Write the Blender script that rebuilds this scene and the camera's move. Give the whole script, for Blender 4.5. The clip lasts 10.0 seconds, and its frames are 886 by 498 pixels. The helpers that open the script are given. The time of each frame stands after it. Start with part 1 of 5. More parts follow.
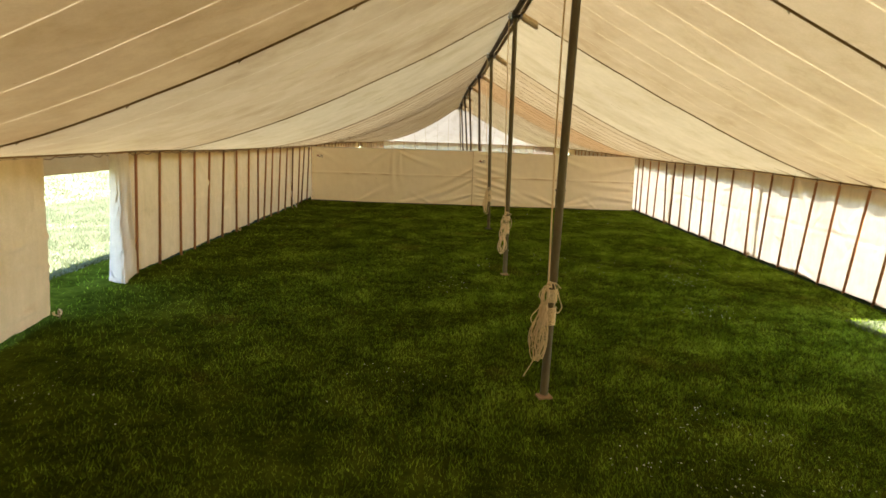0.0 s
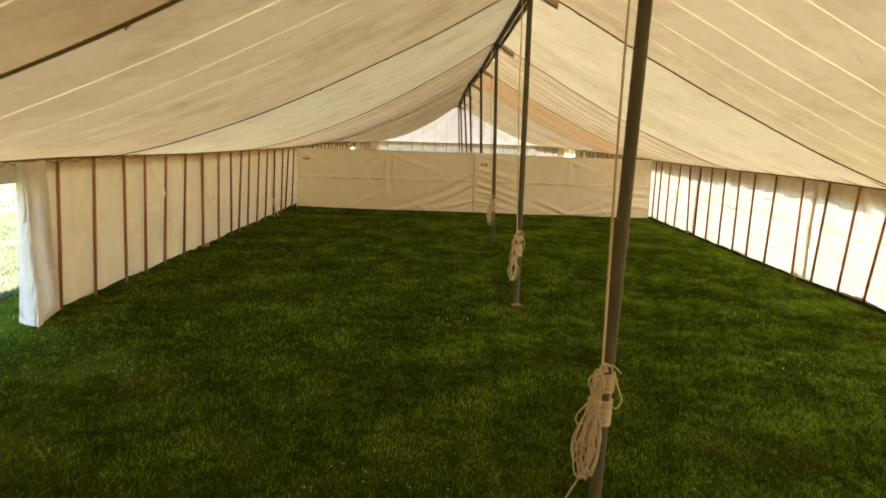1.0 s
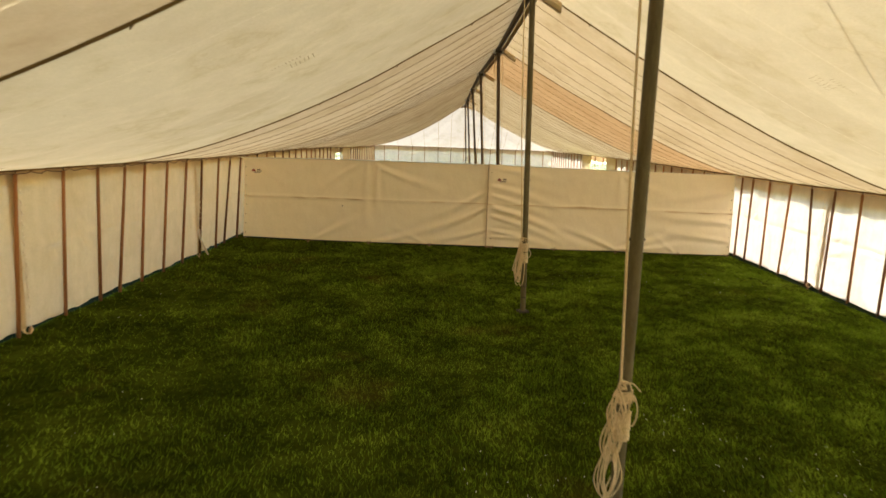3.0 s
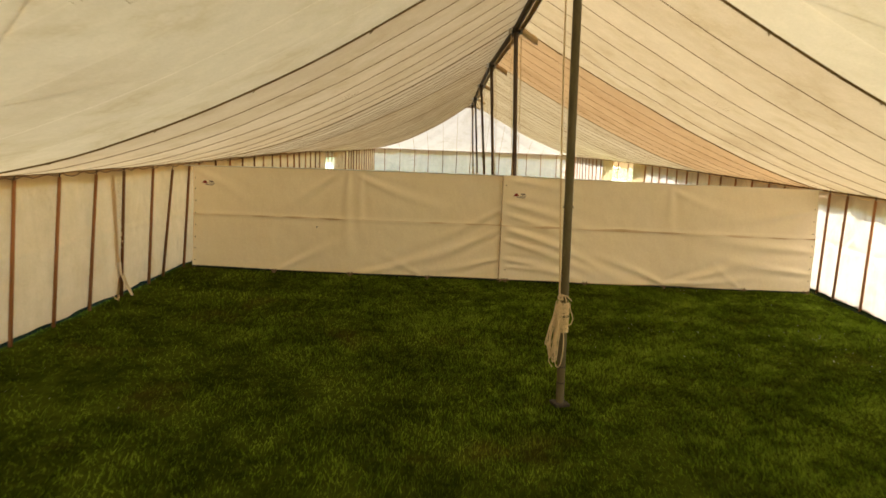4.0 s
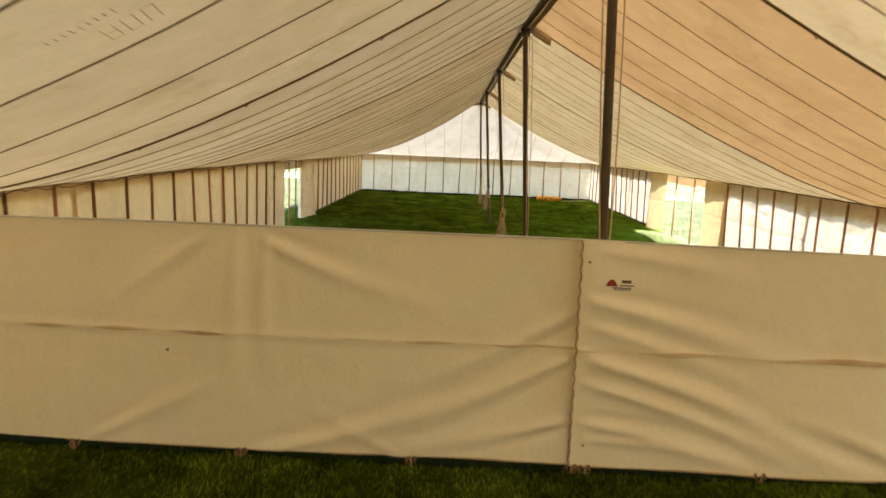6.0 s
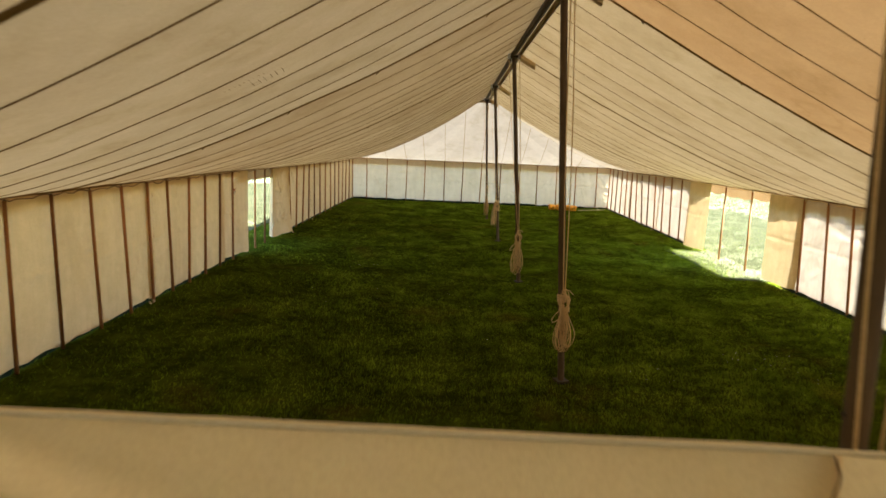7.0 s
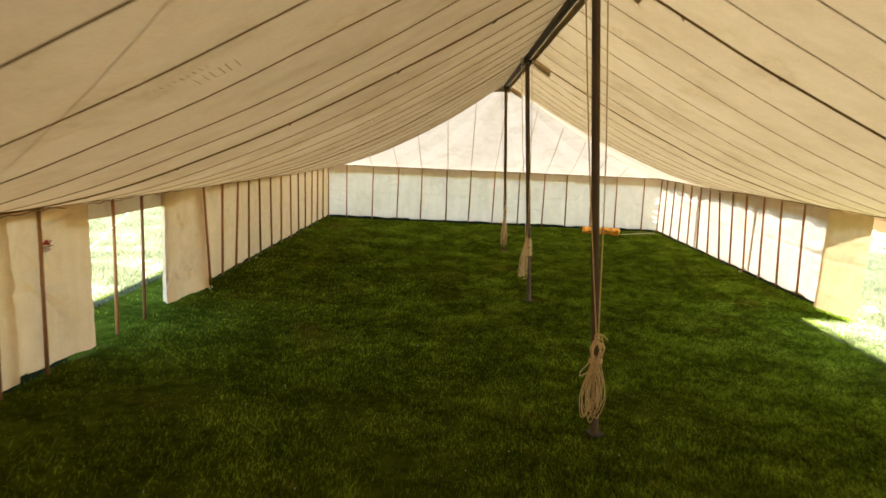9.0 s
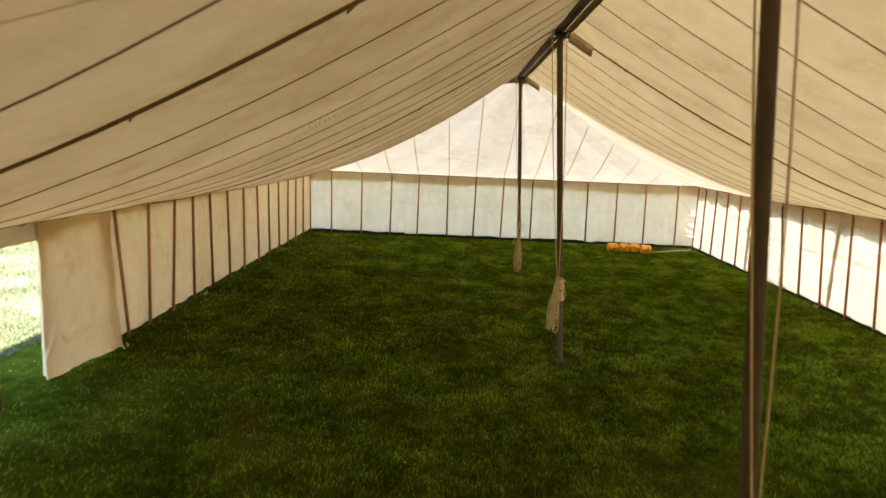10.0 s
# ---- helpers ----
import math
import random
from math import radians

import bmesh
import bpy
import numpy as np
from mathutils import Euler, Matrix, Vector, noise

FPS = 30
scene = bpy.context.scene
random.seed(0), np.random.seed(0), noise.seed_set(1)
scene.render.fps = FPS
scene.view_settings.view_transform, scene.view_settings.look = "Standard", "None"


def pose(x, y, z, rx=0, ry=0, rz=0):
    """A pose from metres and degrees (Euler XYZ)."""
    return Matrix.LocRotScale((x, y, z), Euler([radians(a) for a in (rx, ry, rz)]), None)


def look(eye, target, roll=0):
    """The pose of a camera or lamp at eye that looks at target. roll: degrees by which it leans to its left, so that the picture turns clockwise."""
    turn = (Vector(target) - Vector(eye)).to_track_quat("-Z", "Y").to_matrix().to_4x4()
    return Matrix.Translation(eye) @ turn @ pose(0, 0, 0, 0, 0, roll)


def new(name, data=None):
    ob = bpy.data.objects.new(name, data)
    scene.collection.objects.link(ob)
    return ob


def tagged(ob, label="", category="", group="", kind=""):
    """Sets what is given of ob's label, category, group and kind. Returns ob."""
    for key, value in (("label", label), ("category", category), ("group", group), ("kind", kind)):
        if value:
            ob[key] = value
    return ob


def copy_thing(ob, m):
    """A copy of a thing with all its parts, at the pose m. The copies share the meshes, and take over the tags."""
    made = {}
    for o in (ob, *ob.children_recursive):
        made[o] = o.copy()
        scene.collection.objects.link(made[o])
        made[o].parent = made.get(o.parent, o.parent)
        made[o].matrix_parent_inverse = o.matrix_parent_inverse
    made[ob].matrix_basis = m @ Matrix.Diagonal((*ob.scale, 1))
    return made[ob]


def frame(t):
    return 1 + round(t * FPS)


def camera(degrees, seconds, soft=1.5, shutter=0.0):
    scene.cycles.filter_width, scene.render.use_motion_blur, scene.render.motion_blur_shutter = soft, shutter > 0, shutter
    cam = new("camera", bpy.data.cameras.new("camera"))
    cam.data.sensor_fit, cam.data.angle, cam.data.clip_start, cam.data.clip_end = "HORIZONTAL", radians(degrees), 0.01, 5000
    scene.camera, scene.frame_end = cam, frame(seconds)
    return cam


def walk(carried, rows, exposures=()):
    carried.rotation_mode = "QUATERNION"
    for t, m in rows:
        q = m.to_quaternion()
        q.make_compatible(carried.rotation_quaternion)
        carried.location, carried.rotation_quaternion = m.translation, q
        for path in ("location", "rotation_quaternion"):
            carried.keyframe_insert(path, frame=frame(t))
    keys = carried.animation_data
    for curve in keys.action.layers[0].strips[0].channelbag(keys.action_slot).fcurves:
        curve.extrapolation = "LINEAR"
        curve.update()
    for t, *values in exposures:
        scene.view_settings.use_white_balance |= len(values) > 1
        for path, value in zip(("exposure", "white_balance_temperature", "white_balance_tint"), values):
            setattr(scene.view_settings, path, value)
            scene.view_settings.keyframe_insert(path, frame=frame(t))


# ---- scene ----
cam = camera(71.3, 10.0, soft=1.6, shutter=0.25)
PATH = [
    (0, (-0.042, -1.083, 2.53), (-0.043, 0.885, 2.173), 1.9),
    (0.5, (-0.04, -0.165, 2.555), (-0.039, 1.803, 2.196), 1.8),
    (1, (-0.073, 1.054, 2.587), (-0.067, 3.021, 2.227), 1.9),
    (1.5, (-0.052, 2.386, 2.616), (-0.051, 4.354, 2.256), 2.0),
    (2, (-0.031, 3.902, 2.626), (-0.034, 5.87, 2.268), 2.1),
    (2.5, (-0.04, 5.455, 2.622), (-0.043, 7.424, 2.268), 2.1),
    (4, (0.039, 10.461, 2.657), (0.009, 12.431, 2.313), 2.2),
    (4.5, (-0.014, 12.123, 2.697), (-0.043, 14.094, 2.356), 2.3),
    (5, (-0.067, 13.868, 2.756), (-0.096, 15.838, 2.412), 2.4),
    (5.5, (-0.113, 15.538, 2.787), (-0.141, 17.508, 2.447), 2.5),
    (7, (-0.198, 20.89, 2.913), (-0.233, 22.861, 2.575), 2.4),
    (7.5, (-0.208, 22.556, 2.969), (-0.248, 24.526, 2.628), 2.5),
    (8, (-0.264, 24.334, 2.98), (-0.304, 26.305, 2.64), 2.4),
    (8.5, (-0.305, 26.05, 3.045), (-0.347, 28.02, 2.702), 2.4),
    (9, (-0.362, 27.808, 3.068), (-0.404, 29.778, 2.726), 2.5),
    (9.5, (-0.418, 29.455, 3.085), (-0.46, 31.425, 2.746), 2.4),
    (10, (-0.457, 31.151, 3.129), (-0.501, 33.121, 2.787), 2.4),
]
walk(cam, [(t, look(eye, target, roll)) for t, eye, target, roll in PATH],
     exposures=tuple((t, 4.15 + e, 6400 if t == 7.0 else 6280 if t > 7 else 6120, 10) for t, e in ((0.0, 0.0), (1.5, 0.05), (2.5, 0.09), (4.0, 0.12), (5.5, 0.10), (6.6, -0.17), (7.0, -0.22), (7.5, 0.10), (8.0, 0.15), (8.5, 0.16), (9.5, 0.05), (10.0, 0.02))))

# ---- light: high sun from the right, square to the side walls, clear sky ----
SUN = Vector((0.58, -0.07, 1.0)).normalized()          # towards the sun
world = bpy.data.worlds.new("sky")
scene.world = world
world.use_nodes = True
wn = world.node_tree
sky = wn.nodes.new("ShaderNodeTexSky")
sky.sky_type = "NISHITA"
sky.sun_disc = False
sky.sun_elevation = math.asin(SUN.z)
sky.sun_rotation = math.atan2(SUN.x, SUN.y)
wn.nodes["Background"].inputs["Strength"].default_value = 0.085
wn.links.new(sky.outputs[0], wn.nodes["Background"].inputs["Color"])
sun = new("sun", bpy.data.lights.new("sun", "SUN"))
sun.data.energy, sun.data.angle, sun.data.color = 5.0, radians(0.53), (1.0, 0.95, 0.86)
sun.matrix_world = look(SUN * 60, (0, 0, 0))


# ---- materials ----
def mat(name):
    m = bpy.data.materials.new(name)
    m.use_nodes = True
    nt = m.node_tree
    return m, nt, nt.nodes["Principled BSDF"], nt.nodes["Material Output"]


def node(nt, kind, **ins):
    n = nt.nodes.new(kind)
    for k, v in ins.items():
        n.inputs[k.replace("_", " ")].default_value = v
    return n


def noise_tex(nt, scale, detail=4.0, rough=0.55, coord="Object", stretch=None):
    tc = nt.nodes.new("ShaderNodeTexCoord")
    out = tc.outputs[coord]
    if stretch:
        mp = nt.nodes.new("ShaderNodeMapping")
        mp.inputs["Scale"].default_value = stretch
        nt.links.new(out, mp.inputs["Vector"])
        out = mp.outputs[0]
    n = node(nt, "ShaderNodeTexNoise", Scale=scale, Detail=detail, Roughness=rough)
    nt.links.new(out, n.inputs["Vector"])
    return n.outputs["Fac"]


def ramp(nt, fac, stops):
    r = nt.nodes.new("ShaderNodeValToRGB")
    el = r.color_ramp.elements
    el[0].position, el[0].color = stops[0][0], (*stops[0][1], 1)
    el[1].position, el[1].color = stops[-1][0], (*stops[-1][1], 1)
    for p, c in stops[1:-1]:
        e = el.new(p)
        e.color = (*c, 1)
    nt.links.new(fac, r.inputs[0])
    return r.outputs[0]


def mix(nt, fac, a, b, kind="MIX"):
    m = nt.nodes.new("ShaderNodeMix")
    m.data_type, m.blend_type = "RGBA", kind
    for sock, v in ((m.inputs[0], fac), (m.inputs[6], a), (m.inputs[7], b)):
        if isinstance(v, bpy.types.NodeSocket):
            nt.links.new(v, sock)
        elif isinstance(v, (int, float)):
            sock.default_value = v
        else:
            sock.default_value = (*v, 1)
    return m.outputs[2]


def bump(nt, height, strength, dist=0.01):
    b = node(nt, "ShaderNodeBump", Strength=strength, Distance=dist)
    nt.links.new(height, b.inputs["Height"])
    return b.outputs[0]


def canvas(name, base, through_colour, stain=(0.55, 0.42, 0.27), share=0.35, soil=0.35, wrinkle=0.3, grain=0.10, forward=0.0, marks=0.8, creased=0.0):
    """Cotton canvas: a diffuse face, and light let through the weave, part of it scattered onwards."""
    m, nt, p, out = mat(name)
    nt.nodes.remove(p)
    base, through_colour = ([c * k for c, k in zip(col, (1.03, 0.968, 0.85))] for col in (base, through_colour))
    big = noise_tex(nt, 0.7, 5, 0.6)
    mid = noise_tex(nt, 5.0, 6, 0.65)
    blot = ramp(nt, big, [(0.42, (0, 0, 0)), (0.72, (1, 1, 1))])
    sp = ramp(nt, mid, [(0.45, (0, 0, 0)), (0.8, (1, 1, 1))])
    soilf = nt.nodes.new("ShaderNodeMath")
    soilf.operation = "MULTIPLY"
    soilf.inputs[1].default_value = soil
    nt.links.new(blot, soilf.inputs[0])
    geo = nt.nodes.new("ShaderNodeNewGeometry")
    isl = ramp(nt, geo.outputs["Random Per Island"], [(0.0, (0.93, 0.92, 0.90)), (1.0, (1.04, 1.04, 1.04))])
    face = mix(nt, soilf.outputs[0], base, [a * b for a, b in zip(base, stain)])
    face = mix(nt, grain, face, mix(nt, 1.0, face, sp, "MULTIPLY"))
    face = mix(nt, 1.0, face, isl, "MULTIPLY")
    lit = mix(nt, soilf.outputs[0], through_colour, [a * (0.4 + 0.6 * b) for a, b in zip(through_colour, stain)])
    lit = mix(nt, 1.0, lit, isl, "MULTIPLY")
    wr = noise_tex(nt, 2.2, 7, 0.6, stretch=(1.0, 1.0, 0.6))
    soft = noise_tex(nt, 0.9, 3, 0.5, stretch=(1.0, 1.0, 0.45))
    hsum = mix(nt, 0.45, wr, soft)
    weave = ramp(nt, noise_tex(nt, 45.0, 3, 0.6), [(0.3, (0.97, 0.96, 0.94)), (0.7, (1.05, 1.05, 1.05))])
    # water marks: soft-edged patches with a darker rim, and small rubbed spots
    tide = ramp(nt, noise_tex(nt, 1.3, 4, 0.55), [(0.50, (1.03, 1.03, 1.03)), (0.60, (0.96, 0.95, 0.91)), (0.63, (0.89, 0.86, 0.80)), (0.66, (0.97, 0.96, 0.93))])
    spots = ramp(nt, noise_tex(nt, 9.0, 3, 0.7), [(0.68, (1, 1, 1)), (0.76, (0.84, 0.80, 0.73))])
    weave = mix(nt, 1.0, weave, mix(nt, marks, (1, 1, 1), mix(nt, 1.0, tide, spots, "MULTIPLY")), "MULTIPLY")
    if creased:
        # fold shading put into the colour: hanging streaks, fine and broad, and soft crumples
        for scale, stretch, low, high in ((7.0, (1, 1, 0.07), 0.91, 1.07), (2.6, (1, 1, 0.16), 0.90, 1.07), (3.2, (1, 1, 0.9), 0.93, 1.05)):
            line = ramp(nt, noise_tex(nt, scale, 4, 0.6, stretch=stretch), [(0.36, (low, low * 0.99, low * 0.97)), (0.64, (high, high, high))])
            weave = mix(nt, creased, weave, mix(nt, 1.0, weave, line, "MULTIPLY"))
    face = mix(nt, 1.0, face, weave, "MULTIPLY")
    lit = mix(nt, 1.0, lit, weave, "MULTIPLY")
    nrm = bump(nt, hsum, wrinkle, 0.08)
    d = nt.nodes.new("ShaderNodeBsdfDiffuse")
    d.inputs["Roughness"].default_value = 0.2
    tr = nt.nodes.new("ShaderNodeBsdfTranslucent")
    nt.links.new(face, d.inputs["Color"])
    nt.links.new(lit, tr.inputs["Color"])
    nt.links.new(nrm, d.inputs["Normal"])
    nt.links.new(nrm, tr.inputs["Normal"])
    mx = nt.nodes.new("ShaderNodeMixShader")
    mx.inputs[0].default_value = share
    nt.links.new(d.outputs[0], mx.inputs[1])
    passed = tr.outputs[0]
    if forward:
        rf = nt.nodes.new("ShaderNodeBsdfRefraction")
        rf.inputs["Roughness"].default_value = 1.0
        rf.inputs["IOR"].default_value = 1.4
        nt.links.new(lit, rf.inputs["Color"])
        both = nt.nodes.new("ShaderNodeMixShader")
        both.inputs[0].default_value = forward
        nt.links.new(tr.outputs[0], both.inputs[1])
        nt.links.new(rf.outputs[0], both.inputs[2])
        passed = both.outputs[0]
    nt.links.new(passed, mx.inputs[2])
    nt.links.new(mx.outputs[0], out.inputs["Surface"])
    return m


def solid(name, c1, c2, scale=6.0, rough=0.7, metal=0.0, bumps=0.15, stretch=None, dist=0.004):
    """Two tones of one surface mixed by grain at two scales."""
    m, nt, p, out = mat(name)
    f = noise_tex(nt, scale, 6, 0.62, stretch=stretch)
    g = noise_tex(nt, scale * 9, 3, 0.5, stretch=stretch)
    c = mix(nt, 0.3, ramp(nt, f, [(0.3, c1), (0.7, c2)]), ramp(nt, g, [(0.3, c1), (0.75, c2)]))
    nt.links.new(c, p.inputs["Base Color"])
    p.inputs["Roughness"].default_value = rough
    p.inputs["Metallic"].default_value = metal
    nt.links.new(bump(nt, g, bumps, dist), p.inputs["Normal"])
    return m


M_ROOF = {
    "tan": canvas("canvas_tan", (0.7, 0.56, 0.38), (0.0721, 0.0497, 0.0237), share=0.25, forward=0.14, soil=0.5),
    "fawn": canvas("canvas_fawn", (0.75, 0.62, 0.45), (0.0850, 0.0668, 0.0392), share=0.25, forward=0.14, soil=0.45),
    "cream": canvas("canvas_cream", (0.78, 0.68, 0.5), (0.0985, 0.0835, 0.0530), share=0.25, forward=0.14, soil=0.25),
    "pink": canvas("canvas_pink", (0.76, 0.64, 0.47), (0.0895, 0.0705, 0.0420), share=0.25, forward=0.14, soil=0.35),
    "orange": canvas("canvas_orange", (0.72, 0.54, 0.34), (0.0762, 0.0491, 0.0237), share=0.25, forward=0.14, soil=0.3),
    "grey": canvas("canvas_grey", (0.72, 0.61, 0.46), (0.0780, 0.0622, 0.0372), share=0.25, forward=0.14, soil=0.3),
    "dun": canvas("canvas_dun", (0.70, 0.59, 0.44), (0.0668, 0.0492, 0.0265), share=0.25, forward=0.14, soil=0.35),
    # End cloth with a darker colour, to hold down the sun on its right side.
    "dimmed": canvas("canvas_end_dimmed", (0.82, 0.75, 0.64), (0.1180, 0.1080, 0.0930), share=0.25, forward=0.14, soil=0.25),
    "end": canvas("canvas_end", (0.82, 0.77, 0.68), (0.1480, 0.1400, 0.1300), share=0.25, forward=0.14, soil=0.15),
}
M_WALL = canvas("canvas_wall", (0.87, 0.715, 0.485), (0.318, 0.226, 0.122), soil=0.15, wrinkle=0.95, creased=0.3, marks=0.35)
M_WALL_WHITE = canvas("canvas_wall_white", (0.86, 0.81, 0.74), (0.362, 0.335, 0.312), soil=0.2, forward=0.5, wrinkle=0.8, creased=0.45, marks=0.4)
M_WALL_END = canvas("canvas_wall_end", (0.88, 0.80, 0.68), (0.450, 0.405, 0.340), soil=0.2, wrinkle=0.6, creased=0.3, marks=0.4)
M_FLAP = canvas("canvas_flap", (0.84, 0.69, 0.47), (0.33, 0.232, 0.13), soil=0.2, wrinkle=0.6, creased=0.35, marks=0.4)
# Flap cloth whitened: the daylight it catches is put into its colour.
M_FLAP_WHITE = canvas("canvas_flap_white", (0.88, 0.83, 0.76), (0.40, 0.36, 0.31), soil=0.2, wrinkle=0.7, creased=0.4, marks=0.4)
M_FLAP_HEAVY = canvas("canvas_flap_heavy", (0.86, 0.75, 0.54), (0.40, 0.325, 0.200), share=0.17, soil=0.2, forward=0.12, marks=0.4, wrinkle=0.5, creased=0.35)
M_PART = canvas("canvas_partition", (0.97, 0.93, 0.83), (0.95, 0.88, 0.70), share=0.07, soil=0.05, grain=0.03, wrinkle=0.5, marks=0.15)
M_CREASE = canvas("canvas_crease", (0.90, 0.79, 0.62), (0.80, 0.66, 0.46), share=0.1, soil=0.9, marks=1.0)
M_VALANCE = canvas("canvas_valance", (0.70, 0.58, 0.40), (0.13, 0.09, 0.05), soil=0.3)
M_SEAM = canvas("seam_doubled", (0.33, 0.22, 0.10), (0.014, 0.009, 0.004), soil=0.3)
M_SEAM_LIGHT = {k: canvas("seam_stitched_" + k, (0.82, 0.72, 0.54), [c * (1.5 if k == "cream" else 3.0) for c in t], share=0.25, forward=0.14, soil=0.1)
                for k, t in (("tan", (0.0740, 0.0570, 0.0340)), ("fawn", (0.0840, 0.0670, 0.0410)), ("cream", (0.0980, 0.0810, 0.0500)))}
M_WEB = canvas("webbing", (0.31, 0.22, 0.10), (0.12, 0.085, 0.035), soil=0.3)
M_SEAM_END = canvas("seam_end", (0.60, 0.49, 0.35), (0.40, 0.31, 0.19), share=0.8, soil=0.3)
M_STAMP = canvas("stamp_ink", (0.50, 0.40, 0.26), (0.064, 0.047, 0.026), share=0.25, forward=0.14, soil=0.9)
M_PAD = solid("leather_pad", (0.52, 0.38, 0.21), (0.70, 0.53, 0.32), 9, 0.8)
M_SIDE = solid("side_pole_wood", (0.27, 0.115, 0.038), (0.43, 0.20, 0.078), 3, 0.65, stretch=(6, 6, 0.6))
M_STEEL = solid("weathered_steel", (0.090, 0.072, 0.034), (0.185, 0.150, 0.078), 4, 0.6, metal=0.0, stretch=(3, 3, 0.7))
M_POLE_BROWN = solid("brown_pole", (0.080, 0.058, 0.040), (0.155, 0.112, 0.076), 4, 0.7, metal=0.0, stretch=(3, 3, 0.7))
M_STEEL_DARK = solid("dark_steel", (0.04, 0.033, 0.026), (0.085, 0.07, 0.055), 5, 0.65, metal=0.2)
M_ZINC = solid("galvanised", (0.55, 0.55, 0.54), (0.75, 0.75, 0.74), 20, 0.3, metal=0.9)
M_RIDGE = solid("ridge_timber", (0.055, 0.038, 0.022), (0.12, 0.085, 0.05), 4, 0.6, stretch=(4, 0.5, 4))
M_ROPE = solid("manila_rope", (0.66, 0.48, 0.25), (0.94, 0.77, 0.48), 60, 0.9, bumps=0.9)
M_ROPE_OLD = solid("hemp_rope", (0.54, 0.39, 0.20), (0.88, 0.68, 0.41), 60, 0.9, bumps=0.9)
M_ROPE_WHITE = solid("white_rope", (0.62, 0.58, 0.48), (0.78, 0.75, 0.66), 30, 0.9, bumps=0.5)
M_PLANK = solid("plank", (0.26, 0.14, 0.07), (0.40, 0.24, 0.13), 6, 0.8, stretch=(1, 6, 6))
M_SKIRT = solid("green_skirt", (0.006, 0.013, 0.006), (0.012, 0.024, 0.011), 8, 0.6)
M_SKIRT.node_tree.nodes["Principled BSDF"].inputs["Specular IOR Level"].default_value = 0.05
for m_pole in (M_STEEL, M_POLE_BROWN, M_STEEL_DARK, M_SIDE, M_RIDGE):
    m_pole.node_tree.nodes["Principled BSDF"].inputs["Specular IOR Level"].default_value = 0.15
nt_side = M_SIDE.node_tree
side_bsdf = nt_side.nodes["Principled BSDF"]
# random tone per pole: the dark and bright of backlight put into the colour
tone = ramp(nt_side, nt_side.nodes.new("ShaderNodeObjectInfo").outputs["Random"], [(0.0, (0.42, 0.42, 0.40)), (0.5, (0.9, 0.9, 0.9)), (1.0, (1.15, 1.12, 1.1))])
nt_side.links.new(mix(nt_side, 1.0, side_bsdf.inputs["Base Color"].links[0].from_socket, tone, "MULTIPLY"), side_bsdf.inputs["Base Color"])
M_ROPE_DARK = solid("grubby_lacing", (0.15, 0.09, 0.045), (0.27, 0.17, 0.09), 40, 0.9, bumps=0.5)
M_BRASS = solid("eyelet_brass", (0.25, 0.18, 0.08), (0.40, 0.30, 0.15), 30, 0.4, metal=0.9)
M_RED = solid("red_print", (0.24, 0.025, 0.015), (0.33, 0.045, 0.02), 60, 0.8)
M_INK = solid("dark_print", (0.10, 0.06, 0.05), (0.17, 0.11, 0.08), 60, 0.8)
M_BARREL = solid("orange_plastic", (0.80, 0.33, 0.015), (0.92, 0.45, 0.03), 6, 0.38, bumps=0.05)
M_BLACK = solid("black_marker", (0.03, 0.015, 0.01), (0.07, 0.03, 0.015), 40, 0.6)
M_ROD = solid("pale_rod", (0.55, 0.48, 0.33), (0.70, 0.62, 0.45), 20, 0.6)
M_PETAL = solid("daisy_petal", (0.75, 0.75, 0.70), (0.88, 0.88, 0.84), 30, 0.7)


def grass_mat(name, dark, mid, light, dry, blade, vary=1.0, thin=0.0):
    m, nt, p, out = mat(name)
    f = noise_tex(nt, 1.1, 6, 0.62)
    k = noise_tex(nt, 4.6, 6, 0.68)
    g = noise_tex(nt, 17.0, 5, 0.7)
    d = noise_tex(nt, 0.5, 5, 0.65)
    c = mix(nt, 0.45, ramp(nt, f, [(0.42, dark), (0.51, mid), (0.61, light)]), ramp(nt, k, [(0.41, dark), (0.5, mid), (0.60, light)]))
    c = mix(nt, 0.28, c, ramp(nt, g, [(0.36, dark), (0.64, light)]))
    c = mix(nt, ramp(nt, d, [(0.58, (0, 0, 0)), (0.70, (0.4, 0.4, 0.4))]), c, dry)
    if blade:
        geo = nt.nodes.new("ShaderNodeNewGeometry")
        c = mix(nt, 1.0, c, ramp(nt, geo.outputs["Random Per Island"], [(0.0, [1 - vary * c for c in (0.62, 0.58, 0.6)]), (1.0, [1 + vary * c for c in (0.75, 0.6, 0.5)])]), "MULTIPLY")
    nt.links.new(c, p.inputs["Base Color"])
    p.inputs["Roughness"].default_value = 0.7
    p.inputs["Specular IOR Level"].default_value = 0.0
    if not blade:
        nt.links.new(bump(nt, g, 0.8, 0.03), p.inputs["Normal"])
    if thin:
        tr = nt.nodes.new("ShaderNodeBsdfTranslucent")
        nt.links.new(c, tr.inputs["Color"])
        mx = nt.nodes.new("ShaderNodeMixShader")
        mx.inputs[0].default_value = thin
        nt.links.new(p.outputs[0], mx.inputs[1])
        nt.links.new(tr.outputs[0], mx.inputs[2])
        nt.links.new(mx.outputs[0], out.inputs["Surface"])
    return m


